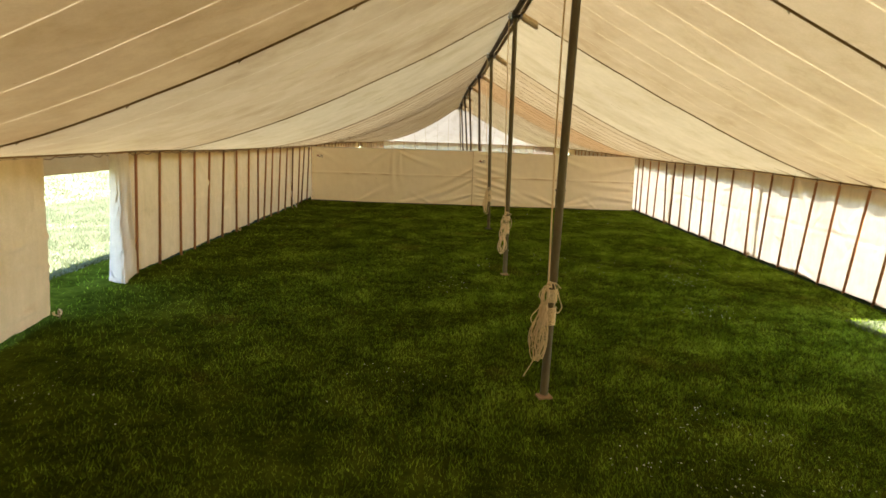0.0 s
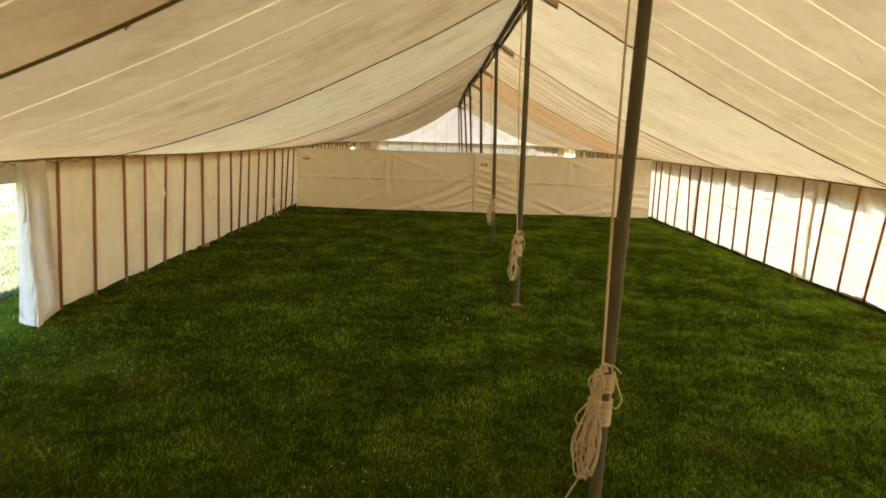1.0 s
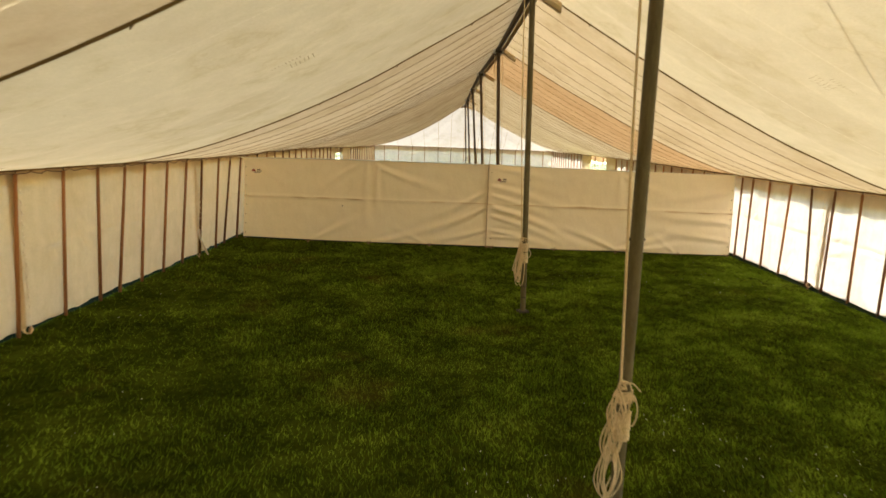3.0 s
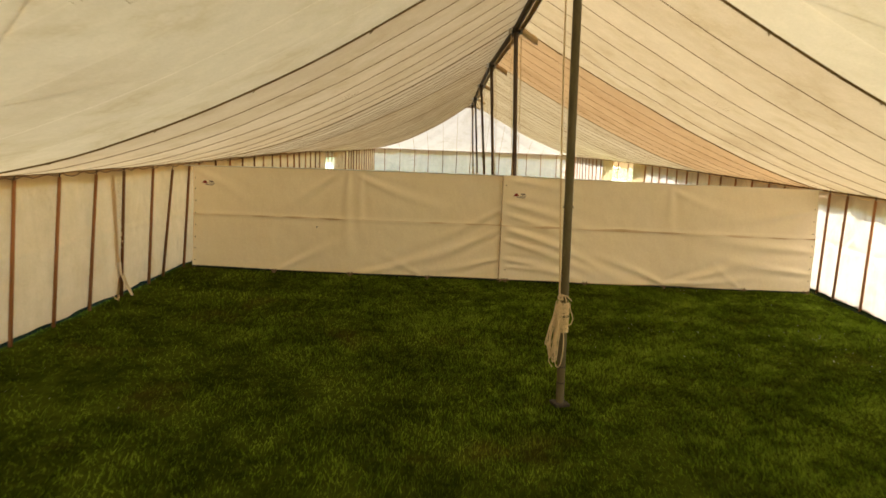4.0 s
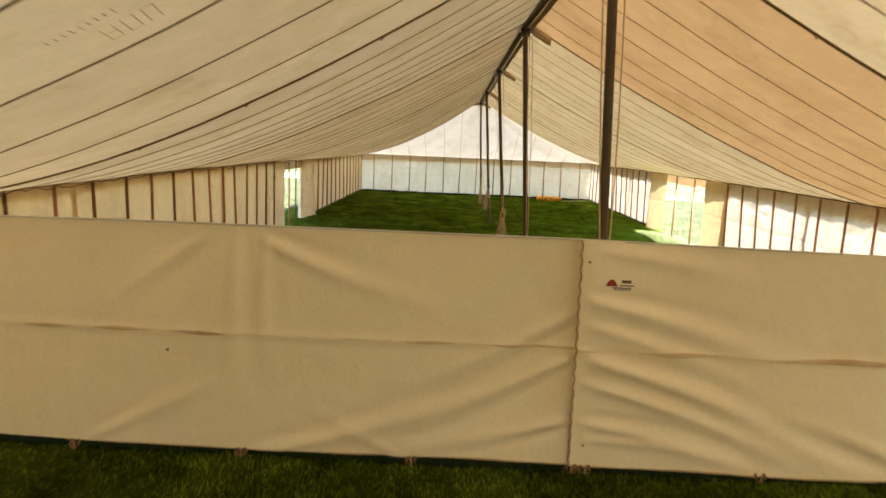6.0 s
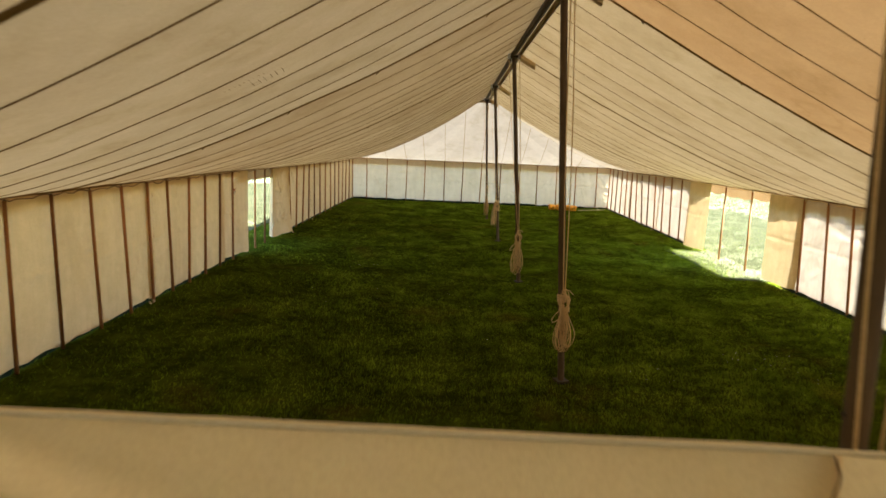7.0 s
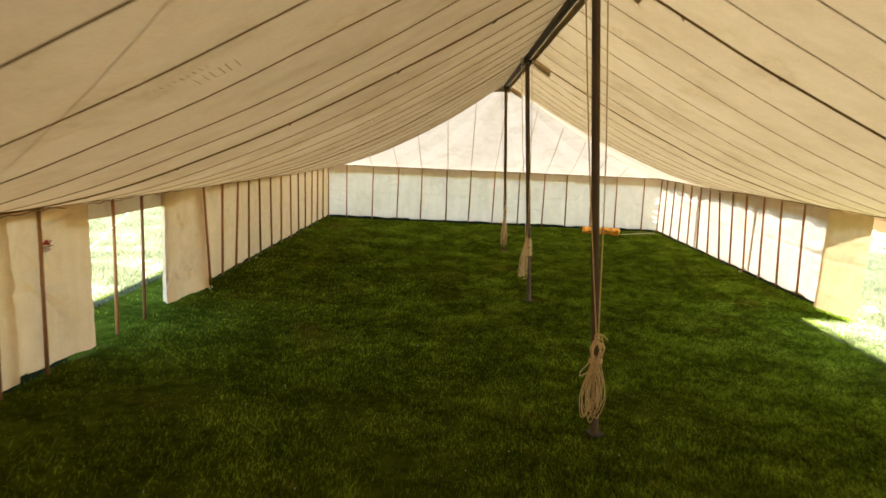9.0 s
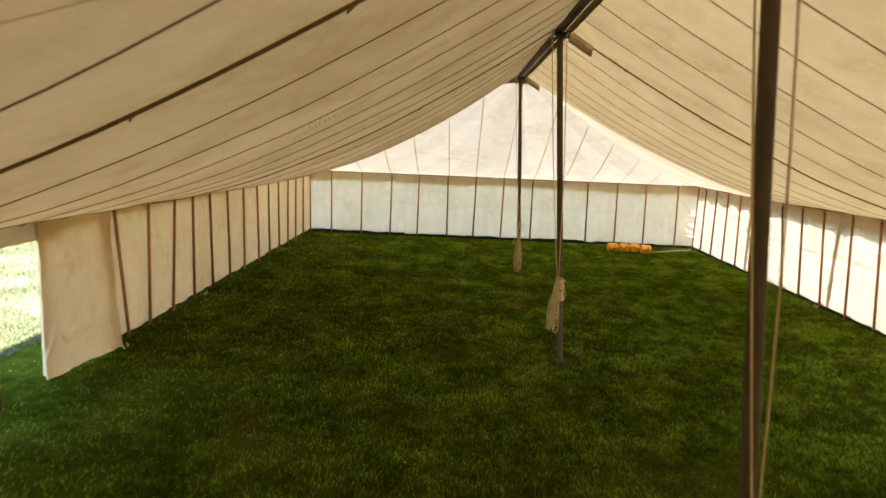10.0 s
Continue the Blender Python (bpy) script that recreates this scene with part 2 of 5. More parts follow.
M_GROUND = grass_mat("turf", (0.013, 0.018, 0.0016), (0.032, 0.046, 0.0034), (0.070, 0.092, 0.009), (0.085, 0.060, 0.014), False)
M_GRASS = grass_mat("grass_blades", (0.026, 0.046, 0.0020), (0.101, 0.172, 0.0064), (0.285, 0.410, 0.036), (0.170, 0.122, 0.020), True, 0.6, 0.25)
# Paler copy of the lawn: the glare of full sun put into its colour.
LIT_TONES = ((0.072, 0.084, 0.042), (0.122, 0.134, 0.072), (0.180, 0.192, 0.118), (0.19, 0.17, 0.11))
M_GRASS_LIT = grass_mat("grass_blades_lit", *LIT_TONES, True, 0.45, 0.5)
M_TURF_LIT = grass_mat("turf_lit", *LIT_TONES, False)


# ---- mesh helpers ----
def link(name, verts, faces, material, parent=None, label="", smooth=True):
    me = bpy.data.meshes.new(name)
    me.from_pydata([tuple(v) for v in verts], [], faces)
    for m in (material if isinstance(material, (list, tuple)) else [material]):
        me.materials.append(m)
    if smooth:
        me.shade_smooth()
    ob = new(name, me)
    ob.parent = parent
    if label:
        ob["label"] = label
    return ob


def part(name, bm, material, parent=None, label="", smooth=False):
    me = bpy.data.meshes.new(name)
    bm.to_mesh(me)
    bm.free()
    me.materials.append(material)
    if smooth:
        me.shade_smooth()
    ob = new(name, me)
    ob.parent = parent
    if label:
        ob["label"] = label
    return ob


def empty(name, at=(0, 0, 0)):
    ob = new(name)
    ob.location = at
    return ob


def sheet(rows):
    """Vertices and quads of a grid given as equal rows of points."""
    n = len(rows[0])
    verts = [p for r in rows for p in r]
    faces = [(i * n + j, i * n + j + 1, (i + 1) * n + j + 1, (i + 1) * n + j)
             for i in range(len(rows) - 1) for j in range(n - 1)]
    return verts, faces


class Pile:
    """Gathers pieces of one mesh."""
    def __init__(self):
        self.v, self.f = [], []

    def add(self, vf):
        n = len(self.v)
        self.v += list(vf[0])
        self.f += [tuple(i + n for i in f) for f in vf[1]]
        return self


def tube(points, r, sides=6, close=False):
    """A round rope or rod along a line of points."""
    pts = [Vector(p) for p in points]
    rows, up = [], None
    for i, p in enumerate(pts):
        d = (pts[min(i + 1, len(pts) - 1)] - pts[max(i - 1, 0)])
        d = d.normalized() if d.length > 1e-9 else Vector((0, 0, 1))
        if up is None:
            up = d.orthogonal().normalized()
        up = (up - d * up.dot(d))
        up = up.normalized() if up.length > 1e-6 else d.orthogonal().normalized()
        s = d.cross(up)
        rr = r[i] if isinstance(r, (list, tuple)) else r
        rows.append([p + (up * math.cos(a) + s * math.sin(a)) * rr
                     for a in [2 * math.pi * k / sides for k in range(sides + 1)]])
    v, f = sheet(rows)
    if not close:
        n, m = sides + 1, len(rows)
        k0 = len(v)
        v = list(v) + rows[0][:sides] + rows[-1][:sides]
        f += [tuple(range(k0 + sides - 1, k0 - 1, -1)), tuple(range(k0 + sides, k0 + 2 * sides))]
    return v, f


def spline(ctrl, n=6):
    """Catmull-Rom points through the control points."""
    c = [Vector(p) for p in ctrl]
    c = [c[0] * 2 - c[1]] + c + [c[-1] * 2 - c[-2]]
    out = []
    for i in range(1, len(c) - 2):
        p0, p1, p2, p3 = c[i - 1:i + 3]
        for k in range(n):
            t = k / n
            out.append(0.5 * ((2 * p1) + (p2 - p0) * t + (2 * p0 - 5 * p1 + 4 * p2 - p3) * t * t
                              + (3 * p1 - p0 - 3 * p2 + p3) * t ** 3))
    out.append(c[-2])
    return out


def box(cx, cy, cz, sx, sy, sz, bevel=0.0, m=None):
    bm = bmesh.new()
    bmesh.ops.create_cube(bm, size=1)
    bmesh.ops.scale(bm, vec=(sx, sy, sz), verts=bm.verts)
    if bevel:
        bmesh.ops.bevel(bm, geom=list(bm.edges), offset=bevel, segments=2, affect="EDGES", profile=0.6)
    if m is not None:
        bmesh.ops.transform(bm, matrix=m, verts=bm.verts)
    bmesh.ops.translate(bm, vec=(cx, cy, cz), verts=bm.verts)
    return bm


def lathe(profile, at=(0, 0, 0), sides=14):
    """A turned solid about z; profile of (radius, height)."""
    rows = [[(at[0] + r * math.cos(2 * math.pi * k / sides), at[1] + r * math.sin(2 * math.pi * k / sides), at[2] + z)
             for k in range(sides + 1)] for r, z in profile]
    return sheet(rows)


def nz(x, y=0.0, z=0.0, s=1.0):
    return noise.noise(Vector((x * s, y * s, z * s)))


# ---- plan of the marquee ----
WL, WR, Y0, Y1 = -5.38, 7.28, -7.0, 51.3        # wall lines
EL, ER = -5.455, 7.355                            # eaves
KINGS_Y = [5.02, 10.93, 16.70, 22.93, 28.38, 34.21, 40.05, 46.05]
BASE_X = [1.062, 1.196, 1.250, 1.31, 1.235, 1.255, 1.165, 1.09]
TOP_X = [1.140, 1.150, 1.115, 1.095, 0.925, 0.872, 0.825, 0.850]
BAYS = [-7.0, -1.0] + KINGS_Y


def ridge_x(y):
    return float(np.interp(y, KINGS_Y, TOP_X))


def ridge_z(y):
    return float(np.interp(y, [5, 10.9, 16.7, 22.8, 28.4, 34, 40, 46], [4.83, 4.90, 4.91, 4.92, 4.91, 4.87, 4.78, 4.80]))


def eave_l(y):
    return float(np.interp(y, [10, 14, 21, 28, 34, 40, 51.3], [2.11, 2.05, 2.03, 2.09, 2.09, 2.03, 2.03]))


def eave_r(y):
    return float(np.interp(y, [9, 14, 20, 32, 43, 46, 51.3], [1.91, 1.98, 1.96, 2.06, 2.07, 2.02, 2.03]))


def sag_l(y):
    return float(np.interp(y, KINGS_Y, [1.42, 1.32, 1.48, 1.53, 1.35, 1.42, 1.59, 1.73]))


def sag_r(y):
    return float(np.interp(y, KINGS_Y, [1.12, 1.13, 1.31, 1.21, 1.32, 1.31, 1.49, 1.44]))


def bow(side, y):
    """How far the rafters bow towards the far end at mid-slope."""
    return float(np.interp(y, KINGS_Y, [-0.08, 0.18, 0.28, 0.06, 0.02, 0.08, 0.0, 0.0] if side < 0 else [0.0, 0.12, 0.0, 0.15, -0.12, 0.0, 0.0, 0.0]))


def roof(side, u, y):
    """A point of the roof: side -1 or 1, u from ridge (0) to eave (1)."""
    y = float(y)
    xe, ze, p = (EL, eave_l(y), sag_l(y)) if side < 0 else (ER, eave_r(y), sag_r(y))
    xr, zr = ridge_x(y), ridge_z(y)
    i = max(k for k in range(len(BAYS)) if BAYS[k] <= y + 1e-6) if y < BAYS[-1] else len(BAYS) - 2
    v = (y - BAYS[i]) / (BAYS[min(i + 1, len(BAYS) - 1)] - BAYS[i]) if i + 1 < len(BAYS) else 0
    z = zr - (zr - ze) * (1 - (1 - u) ** p)
    z -= (0.08 if y > KINGS_Y[-2] else 0.02) * 4 * v * (1 - v) * math.sin(math.pi * min(1, u * 1.05)) if 0 < v < 1 else 0
    z += 0.018 * nz(u * 6, y * 0.9, side * 3.0)
    return Vector((xr + (xe - xr) * u, y + bow(side, y) * math.sin(math.pi * u), z))


YE = Y1 + 0.08


def hip(a, w):
    """The sloping end of the roof: w from apex (0) to eave (1), a from -2 to 2 round the edge."""
    ya = KINGS_Y[-1]
    xa, za = ridge_x(ya), ridge_z(ya)
    if a < -1:
        e, k = Vector((EL, ya + (YE - ya) * (a + 2), eave_l(ya))), -1 - a
        p = 1.32 + (sag_l(ya) - 1.32) * k
    elif a > 1:
        e, k = Vector((ER, ya + (YE - ya) * (2 - a), eave_r(ya))), a - 1
        p = 1.32 + (sag_r(ya) - 1.32) * k
    else:
        e, p = Vector((EL + (ER - EL) * (a + 1) / 2, YE, 2.04)), 1.32
    q = Vector((xa, ya, za)).lerp(e, w)
    q.z = za - (za - e.z) * (1 - (1 - w) ** p) + 0.02 * nz(a * 5, w * 6)
    if abs(a) > 1:
        q.z += (roof(-1 if a < 0 else 1, w, ya).z - q.z) * (abs(a) - 1) ** 3
    return q


# ---- ground ----
def span(lo, hi, step, far):
    mid = list(np.arange(lo, hi + step / 2, step))
    out, d = [], step
    x = hi
    while x < far:
        d *= 1.5
        x += d
        out.append(x)
    low, d, x = [], step, lo
    while x > -far:
        d *= 1.5
        x -= d
        low.append(x)
    return low[::-1] + mid + out


def fall(x, y):
    """The lawn's own gentle rise and fall."""
    z = np.interp(y, [0, 17, 22.5, 28, 34, 51], [-0.06, -0.06, -0.04, -0.01, 0.02, 0.03])
    z = z - np.interp(y, [0, 4, 11, 15, 29, 34, 40, 46, 50], [0.06, 0.06, 0.07, 0.0, 0.0, 0.05, 0.07, 0.11, 0.0]) * np.interp(x, [-4.6, -2.0, 4.0, 6.6], [0.0, 1.0, 1.0, 0.0])
    return z + np.interp(x, [-5.4, -3.0], [1.0, 0.0]) * np.interp(y, [6, 9, 13, 20], [0.02, 0.11, 0.07, 0.03])


def ground_z(x, y):
    return float(fall(x, y)) + 0.022 * nz(x, y, 0.3, 0.9) + 0.014 * nz(x, y, 5.1, 2.7) - 0.012


gx, gy = span(-9, 11, 0.25, 2500), span(-8, 56, 0.25, 2500)
gv, gf = sheet([[(x, y, ground_z(x, y)) for x in gx] for y in gy])
ground = link("ground", gv, gf, [M_GROUND, M_TURF_LIT])
# outside and in the doorways the turf colour itself carries the sun's glare
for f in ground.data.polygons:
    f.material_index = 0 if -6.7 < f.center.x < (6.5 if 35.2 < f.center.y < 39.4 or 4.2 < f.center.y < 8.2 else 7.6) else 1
tagged(ground, "mown green lawn under and around the marquee", "lawn", kind="structure")

# ---- roof, bay by bay ----
KIND_L = ["tan", "tan", "fawn", "cream", "pink", "grey", "dun", "dun", "dun"]
KIND_R = ["tan", "fawn", "fawn", "cream", "pink", "orange", "grey", "grey", "grey"]
US = [k / 22 for k in range(23)]


def ribbon(line, half, drop, fin):
    """A folded seam that hangs just below the canvas along a line of roof points."""
    return sheet([[p + Vector((0, -half, -drop)), p + Vector((0, -half * 0.25, -drop - fin)), p + Vector((0, half * 0.25, -drop - fin)), p + Vector((0, half, -drop))] for p in line])


for b in range(len(BAYS) - 1):
    ya, yb = BAYS[b], BAYS[b + 1]
    top = tagged(empty("ceiling", (0, ya, 0)), "cream canvas roof section of the marquee, sagging between rafters", "tent roof", "roof sections", "structure")
    top.location = (0, 0, 0)
    for side, kinds in ((-1, KIND_L), (1, KIND_R)):
        pile, seams = Pile(), Pile()
        for s in range(7):
            ys = [ya + (yb - ya) * (s + k / 3) / 7 for k in range(4)]
            ys[-1] -= 1e-4 if s == 6 else 0
            light = b < 4
            if light:
                ys[0], ys[-1] = ys[0] + (0.0085 if s else 0), ys[-1] - (0.0085 if s < 6 else 0)
            pile.add(sheet([[roof(side, u, y) for u in US] for y in ys]))
            yc = ya + (yb - ya) * s / 7
            if s and light:
                seams.add(sheet([[roof(side, u, yc + d) for u in US] for d in (-0.0085, 0.0085)]))
            elif s:
                seams.add(ribbon([roof(side, u, ya + (yb - ya) * s / 7) for u in US], 0.0105, 0.004, 0.006))
        link("canvas", pile.v, pile.f, M_ROOF[kinds[b]], top)
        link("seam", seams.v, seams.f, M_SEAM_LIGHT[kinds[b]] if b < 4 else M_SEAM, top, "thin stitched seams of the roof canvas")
        if b:
            line = [roof(side, u, ya) for u in US]
            link("rafter_webbing", *ribbon(line, 0.032, 0.008, 0.015), M_WEB, top, "dark webbing rafter")
            # frayed tape ties sewn along the webbing
            rt = random.Random(b * 10 + side)
            for k in range(5):
                u = 0.14 + 0.17 * k + rt.uniform(-0.02, 0.02)
                p = roof(side, u, ya) - Vector((0, 0, 0.022))
                d = (roof(side, u + 0.02, ya) - roof(side, u, ya)).normalized()
                pts = [p, p + d * 0.025 + Vector((0, 0.022, -0.004)), p + d * 0.05 + Vector((0, 0.045 + rt.uniform(-0.01, 0.01), -0.006))]
                link("tape_tie", *tube(spline(pts, 3), [0.009, 0.008, 0.007, 0.008, 0.006, 0.006, 0.003], 4), M_VALANCE, top, "frayed tape tie")

end = tagged(empty("ceiling"), "white canvas hipped end of the marquee roof", "tent roof", "roof sections", "structure")
seams = Pile()
WS = [k / 16 for k in range(17)]
for a0, a1, n in ((-2, -1, 7), (-1, 1, 14), (1, 2, 7)):
    pile = Pile()
    for s in range(n):
        aa = [a0 + (a1 - a0) * (s + k / 3) / n for k in range(4)]
        pile.add(sheet([[hip(a, w) for w in WS] for a in aa]))
    # the sun-facing side takes the darkened copy of the end cloth
    link("canvas", pile.v, pile.f, M_ROOF["dimmed" if a0 > 0 else "end"], end)
link("apex_patch", *sheet([[hip(-2 + 4 * k / 40, w) - Vector((0, 0, 0.02)) for w in (0.0, 0.03, 0.06)] for k in range(41)]), M_VALANCE, end, "tan reinforcing patch at the peak")


def hip_at(x, w):
    """The hip end above a given x, at the share w of the way from apex to eave."""
    xa = ridge_x(KINGS_Y[-1])
    a = ((xa + (x - xa) / max(w, 1e-3)) - EL) / (ER - EL) * 2 - 1
    return hip(max(-1, min(1, a)), w)


END_X = [-4.61, -3.63, -2.68, -1.78, -0.80, 0.05, 0.95, 1.92, 2.85, 3.73, 4.67, 5.60, 6.62]
for x in END_X:
    w0 = abs(x - TOP_X[-1]) / ((TOP_X[-1] - EL) if x < TOP_X[-1] else (ER - TOP_X[-1])) + 0.02
    if w0 < 0.95:
        seams.add(sheet([[hip_at(x - 0.012, w0 + (1 - w0) * k / 10) - Vector((0, 0, 0.008)),
                          hip_at(x + 0.012, w0 + (1 - w0) * k / 10) - Vector((0, 0, 0.008))] for k in range(11)]))
for a in (-1, 1):
    seams.add(sheet([[hip(a - 0.004, 0.02 + 0.98 * k / 16) - Vector((0, 0, 0.008)),
                      hip(a + 0.004, 0.02 + 0.98 * k / 16) - Vector((0, 0, 0.008))] for k in range(17)]))
link("seam", seams.v, seams.f, M_SEAM_END, end, "thin stitched seams of the end canvas")

# ---- walls ----
LEFT_POLES = [(0.2, 0.2), (1.05, 1.0), (1.9, 1.95), (2.75, 2.7), (3.6, 3.6), (4.45, 4.5), (9.34, 9.53), (10.2, 10.4), (11.13, 11.3), (11.82, 12.0), (12.57, 12.85),
              (13.45, 13.75), (14.46, 14.64), (15.42, 15.58), (16.3, 16.45), (16.87, 17.25), (17.6, 17.9), (18.43, 18.76), (19.26, 19.64),
              (20.15, 20.43), (21.06, 21.38), (21.60, 22.2), (22.49, 22.90), (23.5, 23.4), (24.35, 24.3), (25.2, 25.2), (26.1, 26.05), (26.95, 26.95),
              (27.76, 27.78), (28.63, 28.59), (29.53, 29.42), (30.37, 30.24), (31.11, 31.04), (31.84, 31.76), (32.56, 32.67), (33.33, 33.43),
              (34.12, 34.2), (34.92, 34.96), (36.5, 36.55), (37.3, 37.35), (39.97, 39.72), (40.6, 40.7), (41.41, 41.59), (42.28, 42.31),
              (43.16, 43.11), (44.1, 44.0), (45.0, 44.98), (46.05, 45.9), (46.9, 46.8), (47.75, 47.7), (48.6, 48.6), (49.45, 49.5), (50.35, 50.35)]
RIGHT_POLES = [(0.6, 0.6), (1.45, 1.4), (2.3, 2.3), (3.1, 3.15), (3.9, 3.9), (8.2, 7.95), (9.05, 8.75), (9.85, 9.54), (10.64, 10.36), (11.39, 11.1), (12.1, 11.91),
               (12.93, 12.77), (13.6, 13.62), (14.75, 14.68), (15.6, 15.62), (16.32, 16.36), (17.13, 17.15), (17.93, 17.95), (18.74, 18.74),
               (19.25, 19.5), (20.33, 20.27), (21.1, 21.15), (21.9, 21.9), (22.42, 22.45), (23.2, 23.2), (24.0, 24.1), (24.8, 24.8), (25.65, 25.6),
               (26.5, 26.5), (27.3, 27.4), (28.15, 28.2), (29.0, 29.0), (29.85, 29.9), (30.7, 30.8), (31.56, 31.76), (32.29, 32.54), (33.09, 33.36),
               (34.03, 34.23), (36.5, 36.6), (38.1, 38.15), (40.4, 40.5), (41.35, 41.5), (42.25, 42.5), (43.12, 43.33), (43.99, 44.31),
               (44.82, 45.14), (45.54, 46.0), (46.4, 46.7), (47.25, 47.4), (48.1, 48.2), (48.95, 49.0), (49.8, 49.8), (50.6, 50.6)]
LEFT_Y, RIGHT_Y = [a for a, b in LEFT_POLES], [a for a, b in RIGHT_POLES]


def bottom_lift(t, seed):
    return (0.07 if seed > 40 and seed < 45 else 0.025) + 0.05 * abs(nz(t, seed, 2.2, 1.1)) + 0.03 * nz(t, seed, 9.0, 3.3)


def fold(x, z, x0, z0, ang, width, length, depth):
    """A soft crease that starts at (x0, z0) and dies away along its direction."""
    c, s = math.cos(ang), math.sin(ang)
    a, b = (x - x0) * c + (z - z0) * s, -(x - x0) * s + (z - z0) * c
    if a < -0.15 or a > length:
        return 0.0
    k = a / length
    w = width * (0.35 + 0.9 * max(k, 0))
    return depth * (math.exp(-(b / w) ** 2) - 0.55 * math.exp(-((b - 1.9 * w) / (1.3 * w)) ** 2)) * min(1.0, (a + 0.15) / 0.3) * (1 - max(k, 0)) ** 0.7


def curtain(name, p0, p1, z_top, parent, material, seed, bulge=0.03, folds=0.0, lean=0.0, label="", poles=(), crisp=4.2, rough=0.032):
    """A hanging canvas from foot p0 to foot p1 (x, y), with slack between the poles and soft creases."""
    a, b = Vector((*p0, 0)), Vector((*p1, 0))
    d = b - a
    n = Vector((d.y, -d.x, 0)).normalized()
    nu, nv = max(6, int(d.length / 0.034)), 56
    rows = []
    rg = random.Random(int(seed * 100))
    creases = []
    for k in range(int(d.length * 2.6) + 1):
        ang = rg.choice((-1.15, -1.35, -0.9, -0.2, -2.0, -1.8, 1.2, 1.9, 0.1, 2.9, 0.9, 2.2))
        creases.append((rg.uniform(0, d.length), rg.choice((0.05, 1.95, 1.0, 1.4, rg.uniform(0.1, 1.9))), ang, rg.uniform(0.09, 0.19), rg.uniform(0.5, 1.4), rg.uniform(-0.040, 0.044) * min(1.0, rough / 0.022)))
    for k in range(int(d.length * crisp) + 1):
        ang = rg.choice((-1.3, -0.8, -2.3, -1.9, 0.15, 3.0, -0.3, 0.9, 2.3, -1.57))
        creases.append((rg.uniform(0, d.length), rg.uniform(0.05, 1.95), ang, rg.uniform(0.03, 0.055), rg.uniform(0.25, 0.8), rg.choice((-1, 1)) * rg.uniform(0.4, 1.0) * rough))
    for i in range(nu + 1):
        s = i / nu
        q = a + d * s
        t = d.length * s
        zt = z_top(q)
        zb = bottom_lift(t + seed * 7, seed) + float(fall(q.x, q.y))
        row = []
        near = min([abs((q.y if abs(d.y) > abs(d.x) else q.x) - w) for w in poles] or [0.4])
        slack = min(1.0, near / 0.42)
        for j in range(nv + 1):
            v = j / nv
            off = bulge * slack * math.sin(math.pi * min(1.0, 0.15 + 0.85 * v)) \
                + 0.022 * nz(t, v * 1.3 + seed, seed, 1.9) + folds * math.sin(t * 9 + seed + 1.2 * math.sin(v * 2)) * (0.35 + 0.65 * (1 - v)) \
                + 0.012 * nz(t * 1.0 + v * 2.4, v * 3 - t, seed, 3.6) + lean * (1 - v) \
                + 0.016 * math.exp(-((v * 2.0 - 1.02 - 0.02 * nz(t, seed, 0, 0.9)) / 0.035) ** 2) \
                + sum(fold(t, v * 2.0, *c) for c in creases if abs(c[0] - t) < c[4] + 0.2)
            row.append(q + n * off + Vector((0, 0, zb + (zt - zb) * v)))
        rows.append(row)
    return link(name, *sheet(rows), material, parent, label)


def valance(line, outward, parent):
    """The scalloped strip that hangs outside below the eave; line of eave points."""
    rows, run = [], 0
    for i, p in enumerate(line):
        run += (p - line[max(0, i - 1)]).length
        h = 0.215 + 0.075 * abs(math.sin(math.pi * run / 0.93)) ** 0.6 + 0.05 * nz(run, 1.7, outward.x, 0.8)
        if outward.x < 0:
            h *= 0.5
        if outward.x < 0 and (6.5 < p.y < 9.0 or 35.4 < p.y < 38.6):
            h = 0.285 + 0.012 * nz(run, 1.7, 0.0, 0.8)
        rows.append([p + outward * (0.0 + 0.012 * nz(run, k, 3.0, 2.0)) - Vector((0, 0, h * k / 3)) for k in range(4)])
    link("valance", *sheet(rows), M_VALANCE, parent, "scalloped canvas valance")


def lacing(line, parent, seed):
    """The thin rope that laces wall to roof, in shallow loops."""
    pts = []
    for i, p in enumerate(line):
        pts.append(p + Vector((0, 0, -0.006 - (0.040 + 0.04 * nz(i * 0.21, seed, 5.0)) * abs(math.sin(i * 0.79 + 1.6 * nz(i * 0.37, seed))))))
    link("lacing_rope", *tube(pts, 0.008, 5), M_ROPE_DARK if seed < 2 else M_ROPE_OLD, parent, "thin rope lacing wall to roof")


def eave_band(line, parent):
    """The dark bolt rope and webbing sewn along the eave."""
    link("eave_band", *sheet([[p + Vector((0, 0, 0.018)), p + Vector((0, 0, -0.012))] for p in line]), M_SEAM, parent, "brown webbing band along the eave")


def top_l(q):
    return eave_l(q.y) - 0.01


def top_r(q):
    return eave_r(q.y) - 0.01


def fine(lo, hi, step):
    return [float(v) for v in np.linspace(lo, hi, max(2, int((hi - lo) / step) + 1))]


